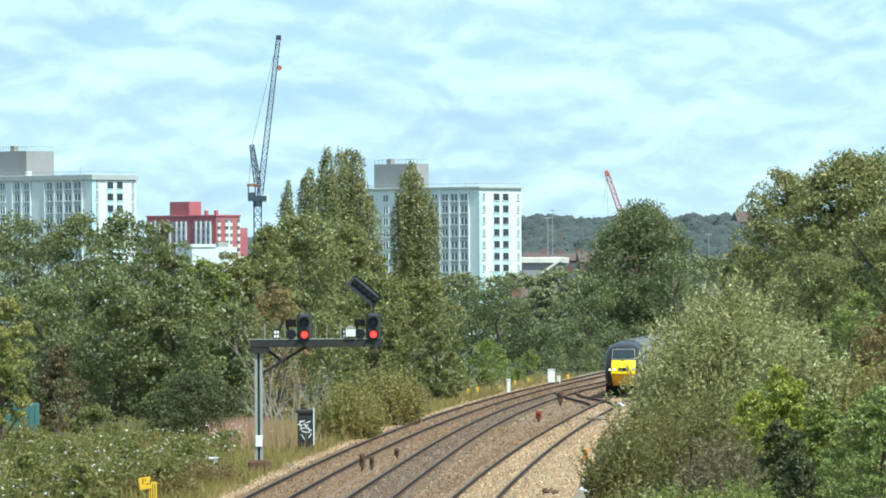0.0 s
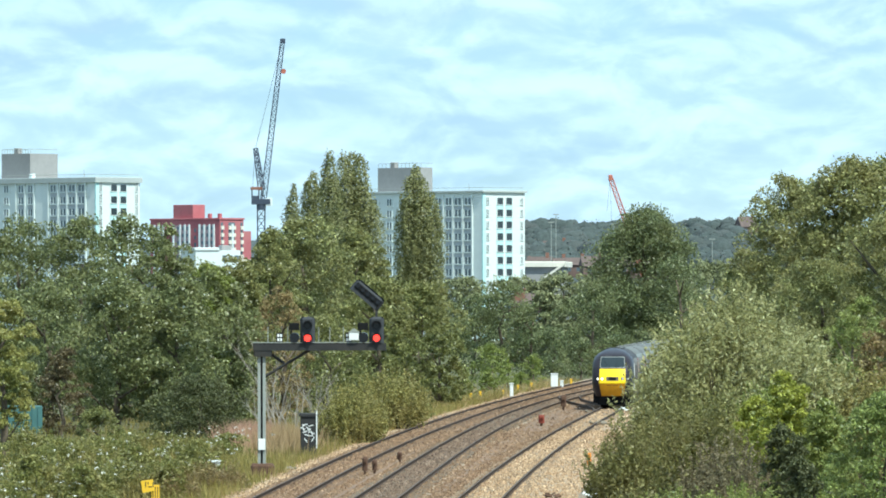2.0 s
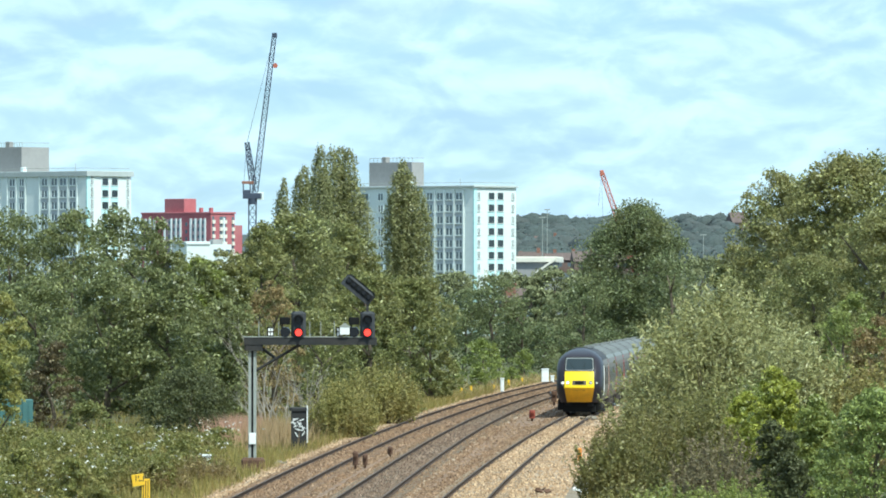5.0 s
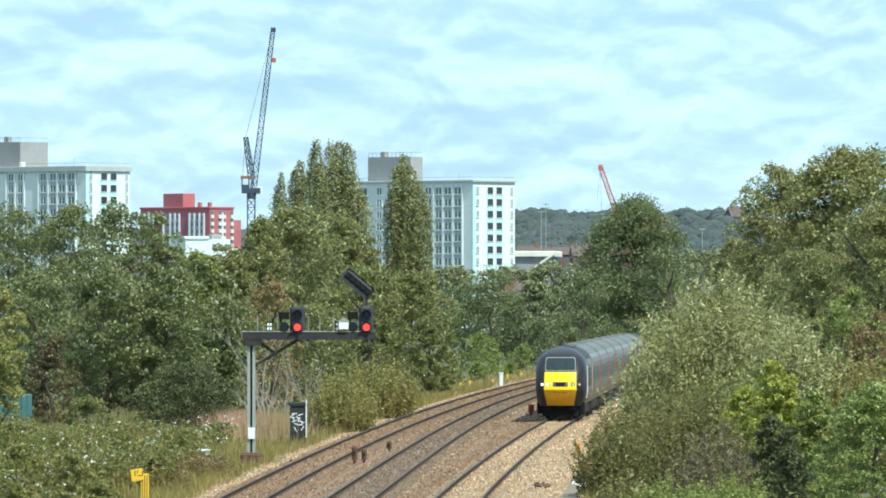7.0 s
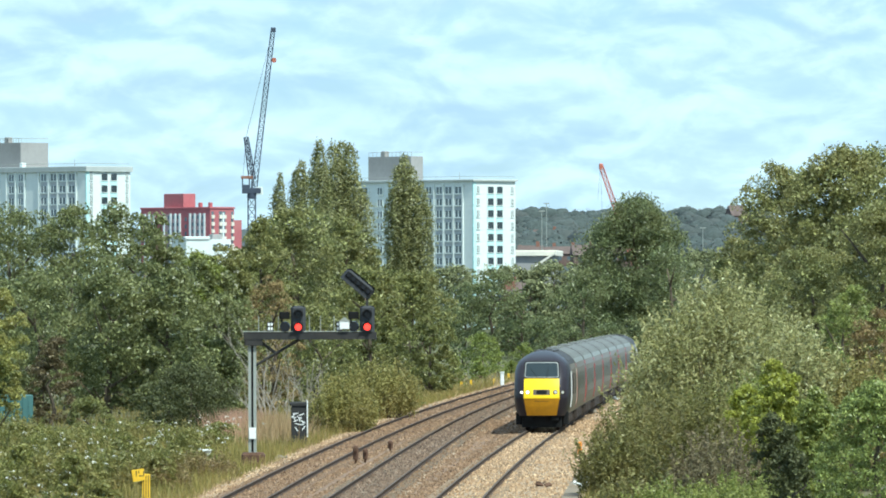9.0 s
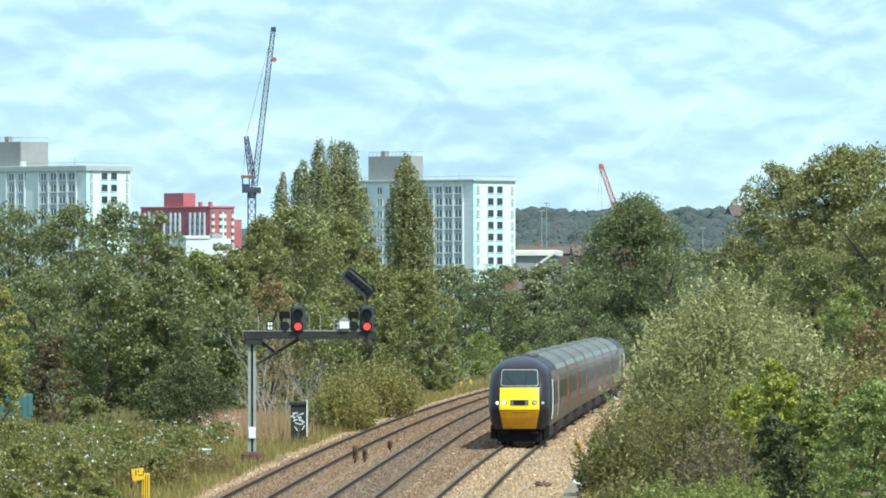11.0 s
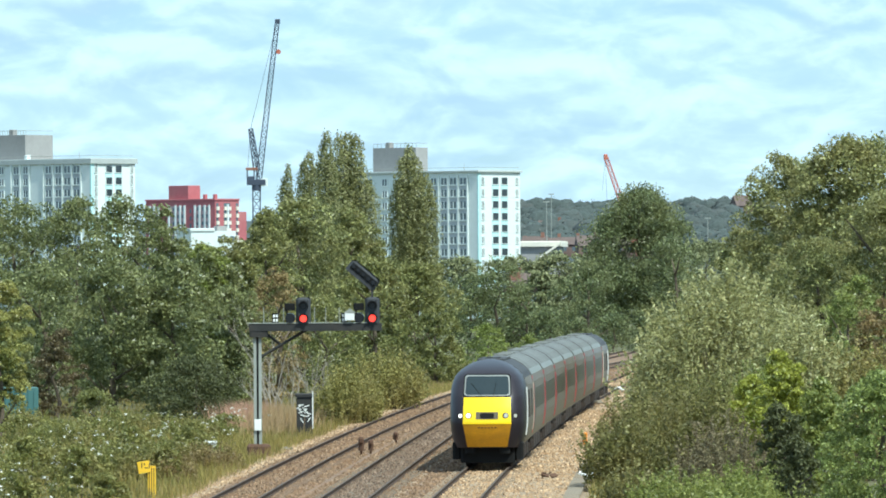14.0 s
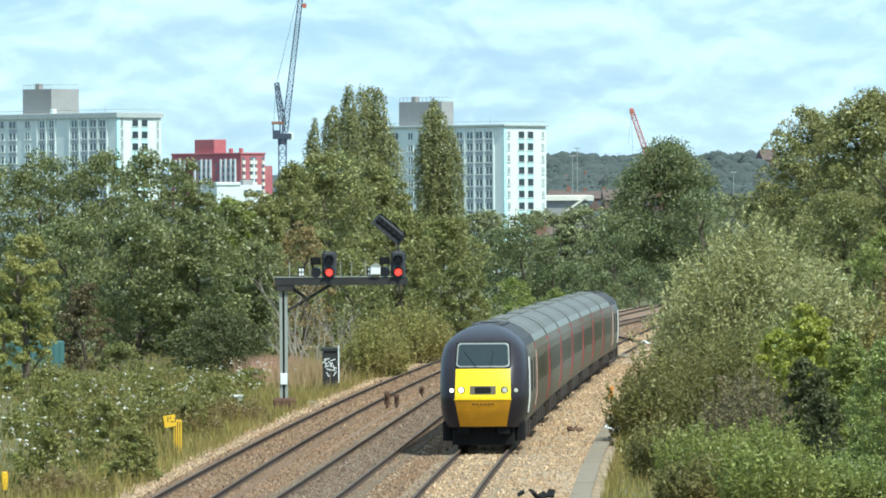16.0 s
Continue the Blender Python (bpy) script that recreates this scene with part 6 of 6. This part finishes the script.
tree(9.68, 830, 5.3, 2.75, L_DEEP, "green scrub beyond the bend", n=54, per=58, size=0.242, base=0.02, seed=150, name="shrub", cat="shrub", shape="mound", clump=0.258)
tree(12.88, 860, 3.82, 3.13, L_DEEP, "green scrub beyond the bend", n=54, per=58, size=0.242, base=0.02, seed=151, name="shrub", cat="shrub", shape="mound", clump=0.258)
tree(16.97, 880, 4.33, 3.5, L_DEEP, "green scrub beyond the bend", n=54, per=58, size=0.242, base=0.02, seed=152, name="shrub", cat="shrub", shape="mound", clump=0.258)
tree(20.93, 900, 3.98, 3.58, L_DEEP, "green scrub beyond the bend", n=54, per=58, size=0.242, base=0.02, seed=153, name="shrub", cat="shrub", shape="mound", clump=0.258)
tree(21.06, 440, 14.50, 4.9, L_ASH, "large spreading tree with olive leaves and painted glints", n=700, per=96, size=0.191, base=0.08, seed=154, lump=0.16, clump=0.16)
tree(18.05, 455, 13.97, 3.3, L_ASH, "large olive-green tree above the cutting", n=420, per=102, size=0.165, base=0.06, seed=155, lump=0.18, clump=0.18)
tree(16.39, 470, 10.22, 2.6, L_ASH, "olive-green tree above the cutting", n=260, per=79, size=0.175, base=0.05, seed=156, clump=0.19)
tree(21.1, 410, 11.80, 3.2, L_ASH, "large olive-green tree above the cutting", n=300, per=115, size=0.155, base=0.06, seed=157, clump=0.18)
tree(18.26, 420, 9.43, 3.2, L_ASH, "mid-green tree above the cutting", n=300, per=110, size=0.15, base=0.05, seed=158, clump=0.18)
tree(16.14, 320, 6.29, 1.59, L_RED, "reddish-brown fading shrub on the bank", n=140, per=74, size=0.130, base=0.03, seed=159, name="shrub", cat="shrub", clump=0.184)
tree(16.37, 345, 7.15, 1.83, L_MIDR, "mid-green shrub on the bank", n=161, per=74, size=0.126, base=0.03, seed=160, name="shrub", cat="shrub", clump=0.184)
willows.append(willow(10.09, 310, 8.19, 2.95, 161, "silvery-leaved willow shrub with upright shoots", leaf=L_SILVER, shoots=1050, leafn=40, size=0.19))
willows.append(willow(8.35, 318, 6.29, 1.40, 162, "silvery-leaved willow shrub leaning over the cess", leaf=L_SILVER, shoots=420, leafn=40, size=0.19))
willows.append(willow(12.25, 300, 6.72, 1.59, 163, "silvery-green willow shrub on the bank", leaf=L_SILVER, shoots=420, leafn=40, size=0.19))
willow(7.75, 300, 4.3, 1.5, 164, "olive-brown scrub on the cutting bank", leaf=L_OLIVE, shoots=260, leafn=34, size=0.14, name="scrub", spread=0.4)
willow(5.88, 290, 2.79, 1.08, 165, "olive-brown scrub at the edge of the ballast", leaf=L_OLIVE, shoots=260, leafn=34, size=0.14, name="scrub", spread=0.4)
willow(8.31, 275, 4.57, 1.55, 166, "tangled olive scrub on the cutting bank", leaf=L_OLIVE, shoots=260, leafn=34, size=0.14, name="scrub", spread=0.4)
tree(10.37, 268, 4.85, 1.35, L_BRIGHT, "bright yellow-green bush catching the sun", n=260, per=74, size=0.108, base=0.03, shape="mound", clump=0.15, seed=167, name="shrub", cat="shrub")
tree(11.13, 255, 4.01, 1.35, L_BRIGHT2, "bright green bush with rounded top", n=270, per=74, size=0.108, base=0.02, shape="mound", clump=0.15, seed=168, name="shrub", cat="shrub")
tree(12.36, 245, 4.48, 2.03, L_MIDR, "leafy green bush on the bank", n=351, per=51, size=0.111, base=0.02, shape="mound", clump=0.150, seed=169, name="shrub", cat="shrub")
willow(8.17, 238, 2.32, 1.15, 170, "leafy green weeds with upright shoots on the bank", leaf=L_BRIGHT2, shoots=330, leafn=38, size=0.10, name="weed_patch", spread=0.3)
willow(9.66, 225, 1.52, 1.1, 171, "leafy green weeds in front on the bank", leaf=L_MIDR, shoots=320, leafn=38, size=0.10, name="weed_patch", spread=0.3)
# ivy given dark leaves in place of the shade in the hollow
tree(9.72, 250, 3.41, 0.85, L_HAW_AND_SHADE, "ivy mass in the bushes, hollow shade painted into its leaves", n=220, per=54, size=0.097, base=0.0, shape="column", clump=0.22, seed=204, name="shrub", cat="shrub")
willow(6.38, 236, 2.14, 1.25, 172, "tall leafy weeds with upright shoots on the lower bank", leaf=L_BRIGHT2, shoots=330, leafn=38, size=0.10, name="weed_patch", spread=0.3)
willow(5.37, 245, 2.14, 0.81, 173, "olive weeds at the edge of the ballast", leaf=L_OLIVE, shoots=260, leafn=34, size=0.12, name="scrub", spread=0.4)
willow(7.64, 215, 2.3, 1.28, 174, "leafy weeds low on the bank", leaf=L_BRIGHT2, shoots=260, leafn=34, size=0.12, name="scrub", spread=0.4)
willow(5.61, 218, 1.66, 0.92, 175, "mixed weeds low on the bank", leaf=L_OLIVE, shoots=260, leafn=34, size=0.12, name="scrub", spread=0.4)
tree(-13.31, 270, 2.27, 1.61, L_WEED, "mound of bramble and tall weeds with flowers", n=156, per=24, size=0.12, base=0.0, shape="mound", seed=176, name="bramble", cat="weeds", clump=0.133)
tree(-11.36, 262, 2.23, 1.22, L_WEED, "mound of bramble and tall weeds with flowers", n=156, per=24, size=0.12, base=0.0, shape="mound", seed=177, name="bramble", cat="weeds", clump=0.133)
tree(-11.96, 320, 1.83, 1.7, L_WEED, "mound of bramble and tall weeds with flowers", n=156, per=24, size=0.12, base=0.0, shape="mound", seed=178, name="bramble", cat="weeds", clump=0.133)
tree(-16.08, 360, 1.56, 2.15, L_WEED, "mound of bramble and tall weeds with flowers", n=156, per=24, size=0.12, base=0.0, shape="mound", seed=179, name="bramble", cat="weeds", clump=0.133)
tree(-18.73, 370, 1.65, 1.72, L_WEED, "mound of bramble and tall weeds with flowers", n=156, per=24, size=0.12, base=0.0, shape="mound", seed=180, name="bramble", cat="weeds", clump=0.133)
tree(-10.53, 350, 1.59, 1.39, L_WEED, "mound of bramble and tall weeds with flowers", n=156, per=24, size=0.12, base=0.0, shape="mound", seed=181, name="bramble", cat="weeds", clump=0.133)
tree(-11.9, 235, 1.93, 1.25, L_WEED, "mound of bramble and tall weeds with flowers", n=156, per=24, size=0.12, base=0.0, shape="mound", seed=182, name="bramble", cat="weeds", clump=0.133)
tree(-10.24, 392, 1.34, 1.17, L_WEED, "mound of bramble and tall weeds with flowers", n=156, per=24, size=0.12, base=0.0, shape="mound", seed=183, name="bramble", cat="weeds", clump=0.133)
tree(-9.61, 240, 1.83, 0.95, L_WEED, "mound of bramble and tall weeds with flowers", n=156, per=24, size=0.12, base=0.0, shape="mound", seed=184, name="bramble", cat="weeds", clump=0.133)
tree(-10.02, 300, 1.45, 0.89, L_WEED, "mound of bramble and tall weeds with flowers", n=156, per=24, size=0.12, base=0.0, shape="mound", seed=185, name="bramble", cat="weeds", clump=0.133)
willow(-14.39, 300, 2.05, 2.19, 186, "tall green weeds and brambles covering the bank", leaf=L_WEED, shoots=210, leafn=34, size=0.13, name="weed_patch", spread=0.3)
willow(-11.61, 300, 1.95, 1.99, 187, "tall green weeds and brambles covering the bank", leaf=L_WEED, shoots=210, leafn=34, size=0.13, name="weed_patch", spread=0.3)
willow(-10.58, 330, 1.56, 1.75, 188, "tall green weeds and brambles covering the bank", leaf=L_WEED, shoots=210, leafn=34, size=0.13, name="weed_patch", spread=0.3)
willow(-16.72, 380, 1.51, 3.02, 189, "tall green weeds and brambles covering the bank", leaf=L_WEED, shoots=210, leafn=34, size=0.13, name="weed_patch", spread=0.3)
willow(-11.58, 385, 1.36, 2.04, 190, "tall green weeds and brambles covering the bank", leaf=L_WEED, shoots=210, leafn=34, size=0.13, name="weed_patch", spread=0.3)
willow(-21.03, 410, 1.76, 1.9, 191, "tall green weeds and brambles covering the bank", leaf=L_WEED, shoots=210, leafn=34, size=0.13, name="weed_patch", spread=0.3)
willow(-15.24, 415, 1.29, 2.48, 192, "tall green weeds and brambles covering the bank", leaf=L_WEED, shoots=210, leafn=34, size=0.13, name="weed_patch", spread=0.3)
tree(0.7, 660, 2.66, 1.14, L_LIME2, "low green bush beside the bend", n=60, per=34, size=0.164, base=0.0, shape="mound", seed=193, name="shrub", cat="shrub", clump=0.184)
tree(4.96, 780, 2.4, 1.55, L_LIME2, "low green bush beside the bend", n=60, per=34, size=0.164, base=0.0, shape="mound", seed=194, name="shrub", cat="shrub", clump=0.184)
tree(7.48, 800, 2.71, 1.7, L_LIME2, "low green bush beside the bend", n=60, per=34, size=0.164, base=0.0, shape="mound", seed=195, name="shrub", cat="shrub", clump=0.184)
tree(5.97, 745, 1.52, 0.99, L_LIME2, "low green bush beside the bend", n=60, per=34, size=0.164, base=0.0, shape="mound", seed=196, name="shrub", cat="shrub", clump=0.184)
tree(2.83, 700, 1.84, 0.93, L_LIME2, "low green bush beside the bend", n=60, per=34, size=0.164, base=0.0, shape="mound", seed=197, name="shrub", cat="shrub", clump=0.184)
tree(9.5, 272, 4.10, 0.95, L_BRIGHT, "bright yellow-green bush catching the sun", n=150, per=70, size=0.108, base=0.03, shape="mound", clump=0.17, seed=205, name="shrub", cat="shrub")
willow(8.48, 262, 3.25, 1.2, 206, "olive and purple-brown seeding scrub on the bank", leaf=L_UMBER2, shoots=280, leafn=36, size=0.11, name="scrub", spread=0.4)
tree(-13.19, 520, 9.85, 2.3, L_MID, "mid-green tree filling the edge of the wood", n=220, per=68, size=0.201, base=0.05, seed=207, clump=0.18)
tree(-11.66, 545, 11.51, 2.4, L_MID, "mid-green tree beside the tall sunlit crown", n=220, per=68, size=0.201, base=0.05, seed=208, clump=0.18)
tree(-14.18, 500, 9.78, 1.9, L_LIME2, "soft green feathery young tree in the wood", n=180, per=64, size=0.180, base=0.1, seed=209, clump=0.18)
willow(-10.17, 300, 1.5, 1.2, 210, "dry reddish-brown dock weeds on the bank", leaf=L_RED, shoots=150, leafn=30, size=0.10, name="weed_patch", spread=0.3)
willow(-8.94, 320, 1.5, 1.1, 211, "dry reddish-brown dock weeds on the bank", leaf=L_RED, shoots=150, leafn=30, size=0.10, name="weed_patch", spread=0.3)
willow(-10.97, 226, 1.2, 1.3, 212, "dry reddish-brown dock weeds low on the bank", leaf=L_RED, shoots=160, leafn=30, size=0.09, name="weed_patch", spread=0.3)
willow(-10.02, 245, 0.9, 0.9, 213, "fresh pale green grass tuft by the marker post", leaf=L_LIME, shoots=200, leafn=26, size=0.11, name="weed_patch", spread=0.3)
willow(6.37, 292, 3.90, 1.15, 220, "olive scrub hanging over the ballast edge", leaf=L_OLIVE, shoots=260, leafn=36, size=0.12, name="scrub", spread=0.45)
willow(7.92, 294, 4.16, 1.3, 221, "tangled olive scrub below the willow", leaf=L_OLIVE, shoots=260, leafn=36, size=0.12, name="scrub", spread=0.45)
willow(9.54, 296, 4.53, 1.3, 222, "yellow-green scrub below the willow", leaf=L_WEED, shoots=260, leafn=36, size=0.12, name="scrub", spread=0.45)
willow(10.9, 294, 4.79, 1.25, 223, "bright yellow-green scrub below the willow", leaf=L_BRIGHT2, shoots=260, leafn=36, size=0.12, name="scrub", spread=0.45)
willow(14.31, 300, 5.66, 1.5, 224, "yellow-brown fading scrub on the bank", leaf=L_OLIVE2, shoots=260, leafn=36, size=0.12, name="scrub", spread=0.45)
# more of the hollow's shade, again put into dark ivy leaves
tree(9.51, 232, 2.87, 0.62, L_HAW_AND_SHADE, "ivy bush low on the bank, hollow shade painted into its leaves", n=150, per=46, size=0.097, base=0.0, shape="column", clump=0.24, seed=225, name="shrub", cat="shrub")
tree(-5.52, 600, 10.88, 2.6, L_ASH, "olive-green tree behind the signal", n=200, per=60, size=0.212, base=0.05, seed=226, clump=0.19)
poplars = []
poplars.append(poplar(-19.98, 1050, [(0.14, 0, 22.14, 0.7), (-0.35, 0.6, 20.54, 0.9), (0.27, -0.4, 19.15, 1.1)], L_POPLAR, "slender pale poplar swaying above the wood", 198))
poplars.append(poplar(-17.71, 1060, [(0.15, 0, 23.89, 1.1), (-0.42, 0.8, 22.91, 1.1), (0.7, -0.6, 22.2, 1.2)], L_POPLAR, "narrow poplar swaying above the wood", 199))
poplars.append(poplar(-15.31, 1050, [(0.09, 0, 26.36, 0.95), (-0.34, 0.8, 24.97, 0.9), (0.35, -0.5, 23.29, 1.2)], L_POPLAR, "tall thin poplar swaying above the wood", 200))
poplars.append(poplar(-12.84, 1070, [(-0.97, 0, 26.36, 1.3), (0.09, 1, 26.57, 1.2), (1.08, -0.5, 26.21, 1.25), (-0.41, -1, 24.3, 1.8), (1.42, 0.3, 22.52, 1.8), (2.54, 0.6, 20.03, 1.7), (-1.7, 0.2, 22.18, 1.3)], L_POPLAR, "broad tall poplar swaying above the wood", 201))
poplars.append(poplar(-4.66, 1080, [(-0.27, 0, 24.99, 1.15), (-0.85, -0.6, 23.71, 1.4), (0.44, -0.8, 23.48, 1.35), (1.57, 0, 21.4, 1.5), (-1.58, 0.2, 20.7, 1.3), (0.14, 1.2, 20.84, 2.4), (2.2, -0.4, 18.68, 1.3)], L_POPLAR, "dark bushy poplar swaying above the wood", 202))


def build_grass():
    """Rough grass and dry stalks on both banks, with white flower heads."""
    rng = np.random.default_rng(21)

    def blades(n, pick, hmin, hmax, wid):
        y = rng.uniform(205, 640, n) if hmax < 2 else rng.uniform(560, 800, n)
        x = np.zeros(n)
        z = np.zeros(n)
        for i in range(n):
            lo, hi = curve(SLOW, y[i])[0], curve(MAIN, y[i])[0]
            x[i], y[i] = pick(lo, hi, y[i])
            z[i] = -0.50 + wave(x[i], y[i]) * 0.8
        h = rng.uniform(hmin, hmax, n)
        a = rng.uniform(0, 2 * math.pi, n)
        lean = rng.normal(0, 0.25, (n, 2)) * h[:, None]
        b0 = np.stack([x + np.cos(a) * wid, y + np.sin(a) * wid, z], 1)
        b1 = np.stack([x - np.cos(a) * wid, y - np.sin(a) * wid, z], 1)
        tp = np.stack([x + lean[:, 0], y + lean[:, 1], z + h], 1)
        return np.stack([b0, b1, tp], 1).reshape(-1, 3), tp

    left = lambda lo, hi, y: (lo - 1.95 - (rng.exponential(1.0) * 3.0 if rng.random() < 0.5 else rng.random() * 24), y)
    right = lambda lo, hi, y: (hi + 4.0 + rng.exponential(1.0) * 1.6, y)
    v1, _ = blades(56000, left, 0.3, 0.85, 0.026)
    v2, _ = blades(16000, right, 0.2, 0.7, 0.022)
    far_left = lambda lo, hi, y: (lo - 2.0 - rng.exponential(1.0) * 1.6, y)
    v6, _ = blades(5000, far_left, 0.25, 2.0, 0.05)
    v6[2::3, 2] = v6[0::3, 2] + (v6[2::3, 2] - v6[0::3, 2]) * 0.4
    ob = new("rough_grass", quad_mesh("rough_grass", np.concatenate([v1, v2, v6]), 3, L_GRASS))
    tagged(ob, "rough green grass on the banks beside the line", "grass", kind="stuff")
    cess = lambda lo, hi, y: (lo - 1.9 - abs(rng.normal(0, 0.8)), y)
    dry = lambda lo, hi, y: (-8.2 + rng.normal(0, 0.75), 402 + rng.normal(0, 6))
    pink = lambda lo, hi, y: (-9.62 + rng.normal(0, 0.55), 404 + rng.normal(0, 4))
    v3, _ = blades(9000, cess, 0.1, 0.5, 0.02)
    v4, _ = blades(5000, dry, 0.8, 1.75, 0.02)
    v7, _ = blades(3500, pink, 0.9, 1.9, 0.022)
    ob = new("seeding_grass", quad_mesh("seeding_grass", v7, 3, L_PINK))
    tagged(ob, "tall pinkish seeding grass beside the signal post", "grass", kind="stuff")
    far_left = lambda lo, hi, y: (lo - 2.2 - rng.exponential(1.0) * 1.6, y)
    v5, _ = blades(3500, far_left, 0.25, 2.0, 0.05)
    v5[2::3, 2] = v5[0::3, 2] + (v5[2::3, 2] - v5[0::3, 2]) * 0.45
    ob = new("dry_grass", quad_mesh("dry_grass", np.concatenate([v3, v4, v5[:3600]]), 3, L_STRAW))
    tagged(ob, "dry straw-coloured grass along the cess", "grass", kind="stuff")
    n = 260
    y = 215 + 165 * rng.random(45)[rng.integers(0, 45, n)] + rng.normal(0, 2.0, n)
    x = np.array([curve(SLOW, k)[0] for k in y]) - 4.5 - (rng.exponential(1.0, 45) * 3.5)[((y - 215) * 7).astype(int) % 45] + rng.normal(0, 0.4, n)
    z = rng.uniform(0.2, 1.3, n)
    c = np.stack([x, y, z], 1)
    f = clump_leaves(c, np.full((n, 3), 0.09), 5, 0.075, rng, 0.8, 0.5, 0.8)
    ob = new("flower_heads", quad_mesh("flower_heads", f, 4, L_FLOWER))
    tagged(ob, "scattered white flower heads among the weeds", "flowers", kind="stuff")


build_grass()


# ---- what moves ----
def line_table():
    """Distance along the main track against y."""
    ys = np.arange(40.0, 1100.0, 0.5)
    xs = np.array([curve(MAIN, float(y))[0] for y in ys])
    d = np.concatenate([[0], np.cumsum(np.hypot(np.diff(xs), np.diff(ys)))])
    return ys, xs, d


def motions():
    ys, xs, d = line_table()

    def at(s):
        return Vector((float(np.interp(s, d, xs)), float(np.interp(s, d, ys)), 0.0))

    def front(t):
        y = 1.84 * (328.54 - 11.358 * t - 0.0112 * t * t)
        return float(np.interp(y, ys, d))

    units = [(front_car, PC_LEN, 0.18, 0.76, False)] + [(c, CO_LEN, 0.15, 0.845, False) for c in coaches] + [(rear_car, PC_LEN, 0.24, 0.82, True)]
    lead = 0.0
    for ob, length, a, b, turned in units:
        rows = []
        for i in range(33):
            t = i * 0.5
            s = front(t) + lead
            p, q = at(s + a * length), at(s + b * length)
            way = (q - p).normalized()
            o = p - way * (a * length)
            yaw = math.degrees(math.atan2(-way.x, way.y))
            if turned:
                o, yaw = o + way * length, yaw + 180
            rows.append((t, pose(o.x, o.y, 0.0, 0, 0, yaw)))
        walk(ob, rows)
        lead += length
    # poplars and willows lean and recover in the wind
    for k, ob in enumerate(poplars + willows):
        base = ob.matrix_world.translation.copy()
        rows = []
        for i in range(17):
            t = float(i)
            lean = 0.5 * math.sin(0.55 * t + 0.35 * k) + 0.3 * math.sin(1.3 * t + 1.1 * k)
            rows.append((t, pose(base.x, base.y, base.z, 0, lean, 0)))
        walk(ob, rows)


motions()
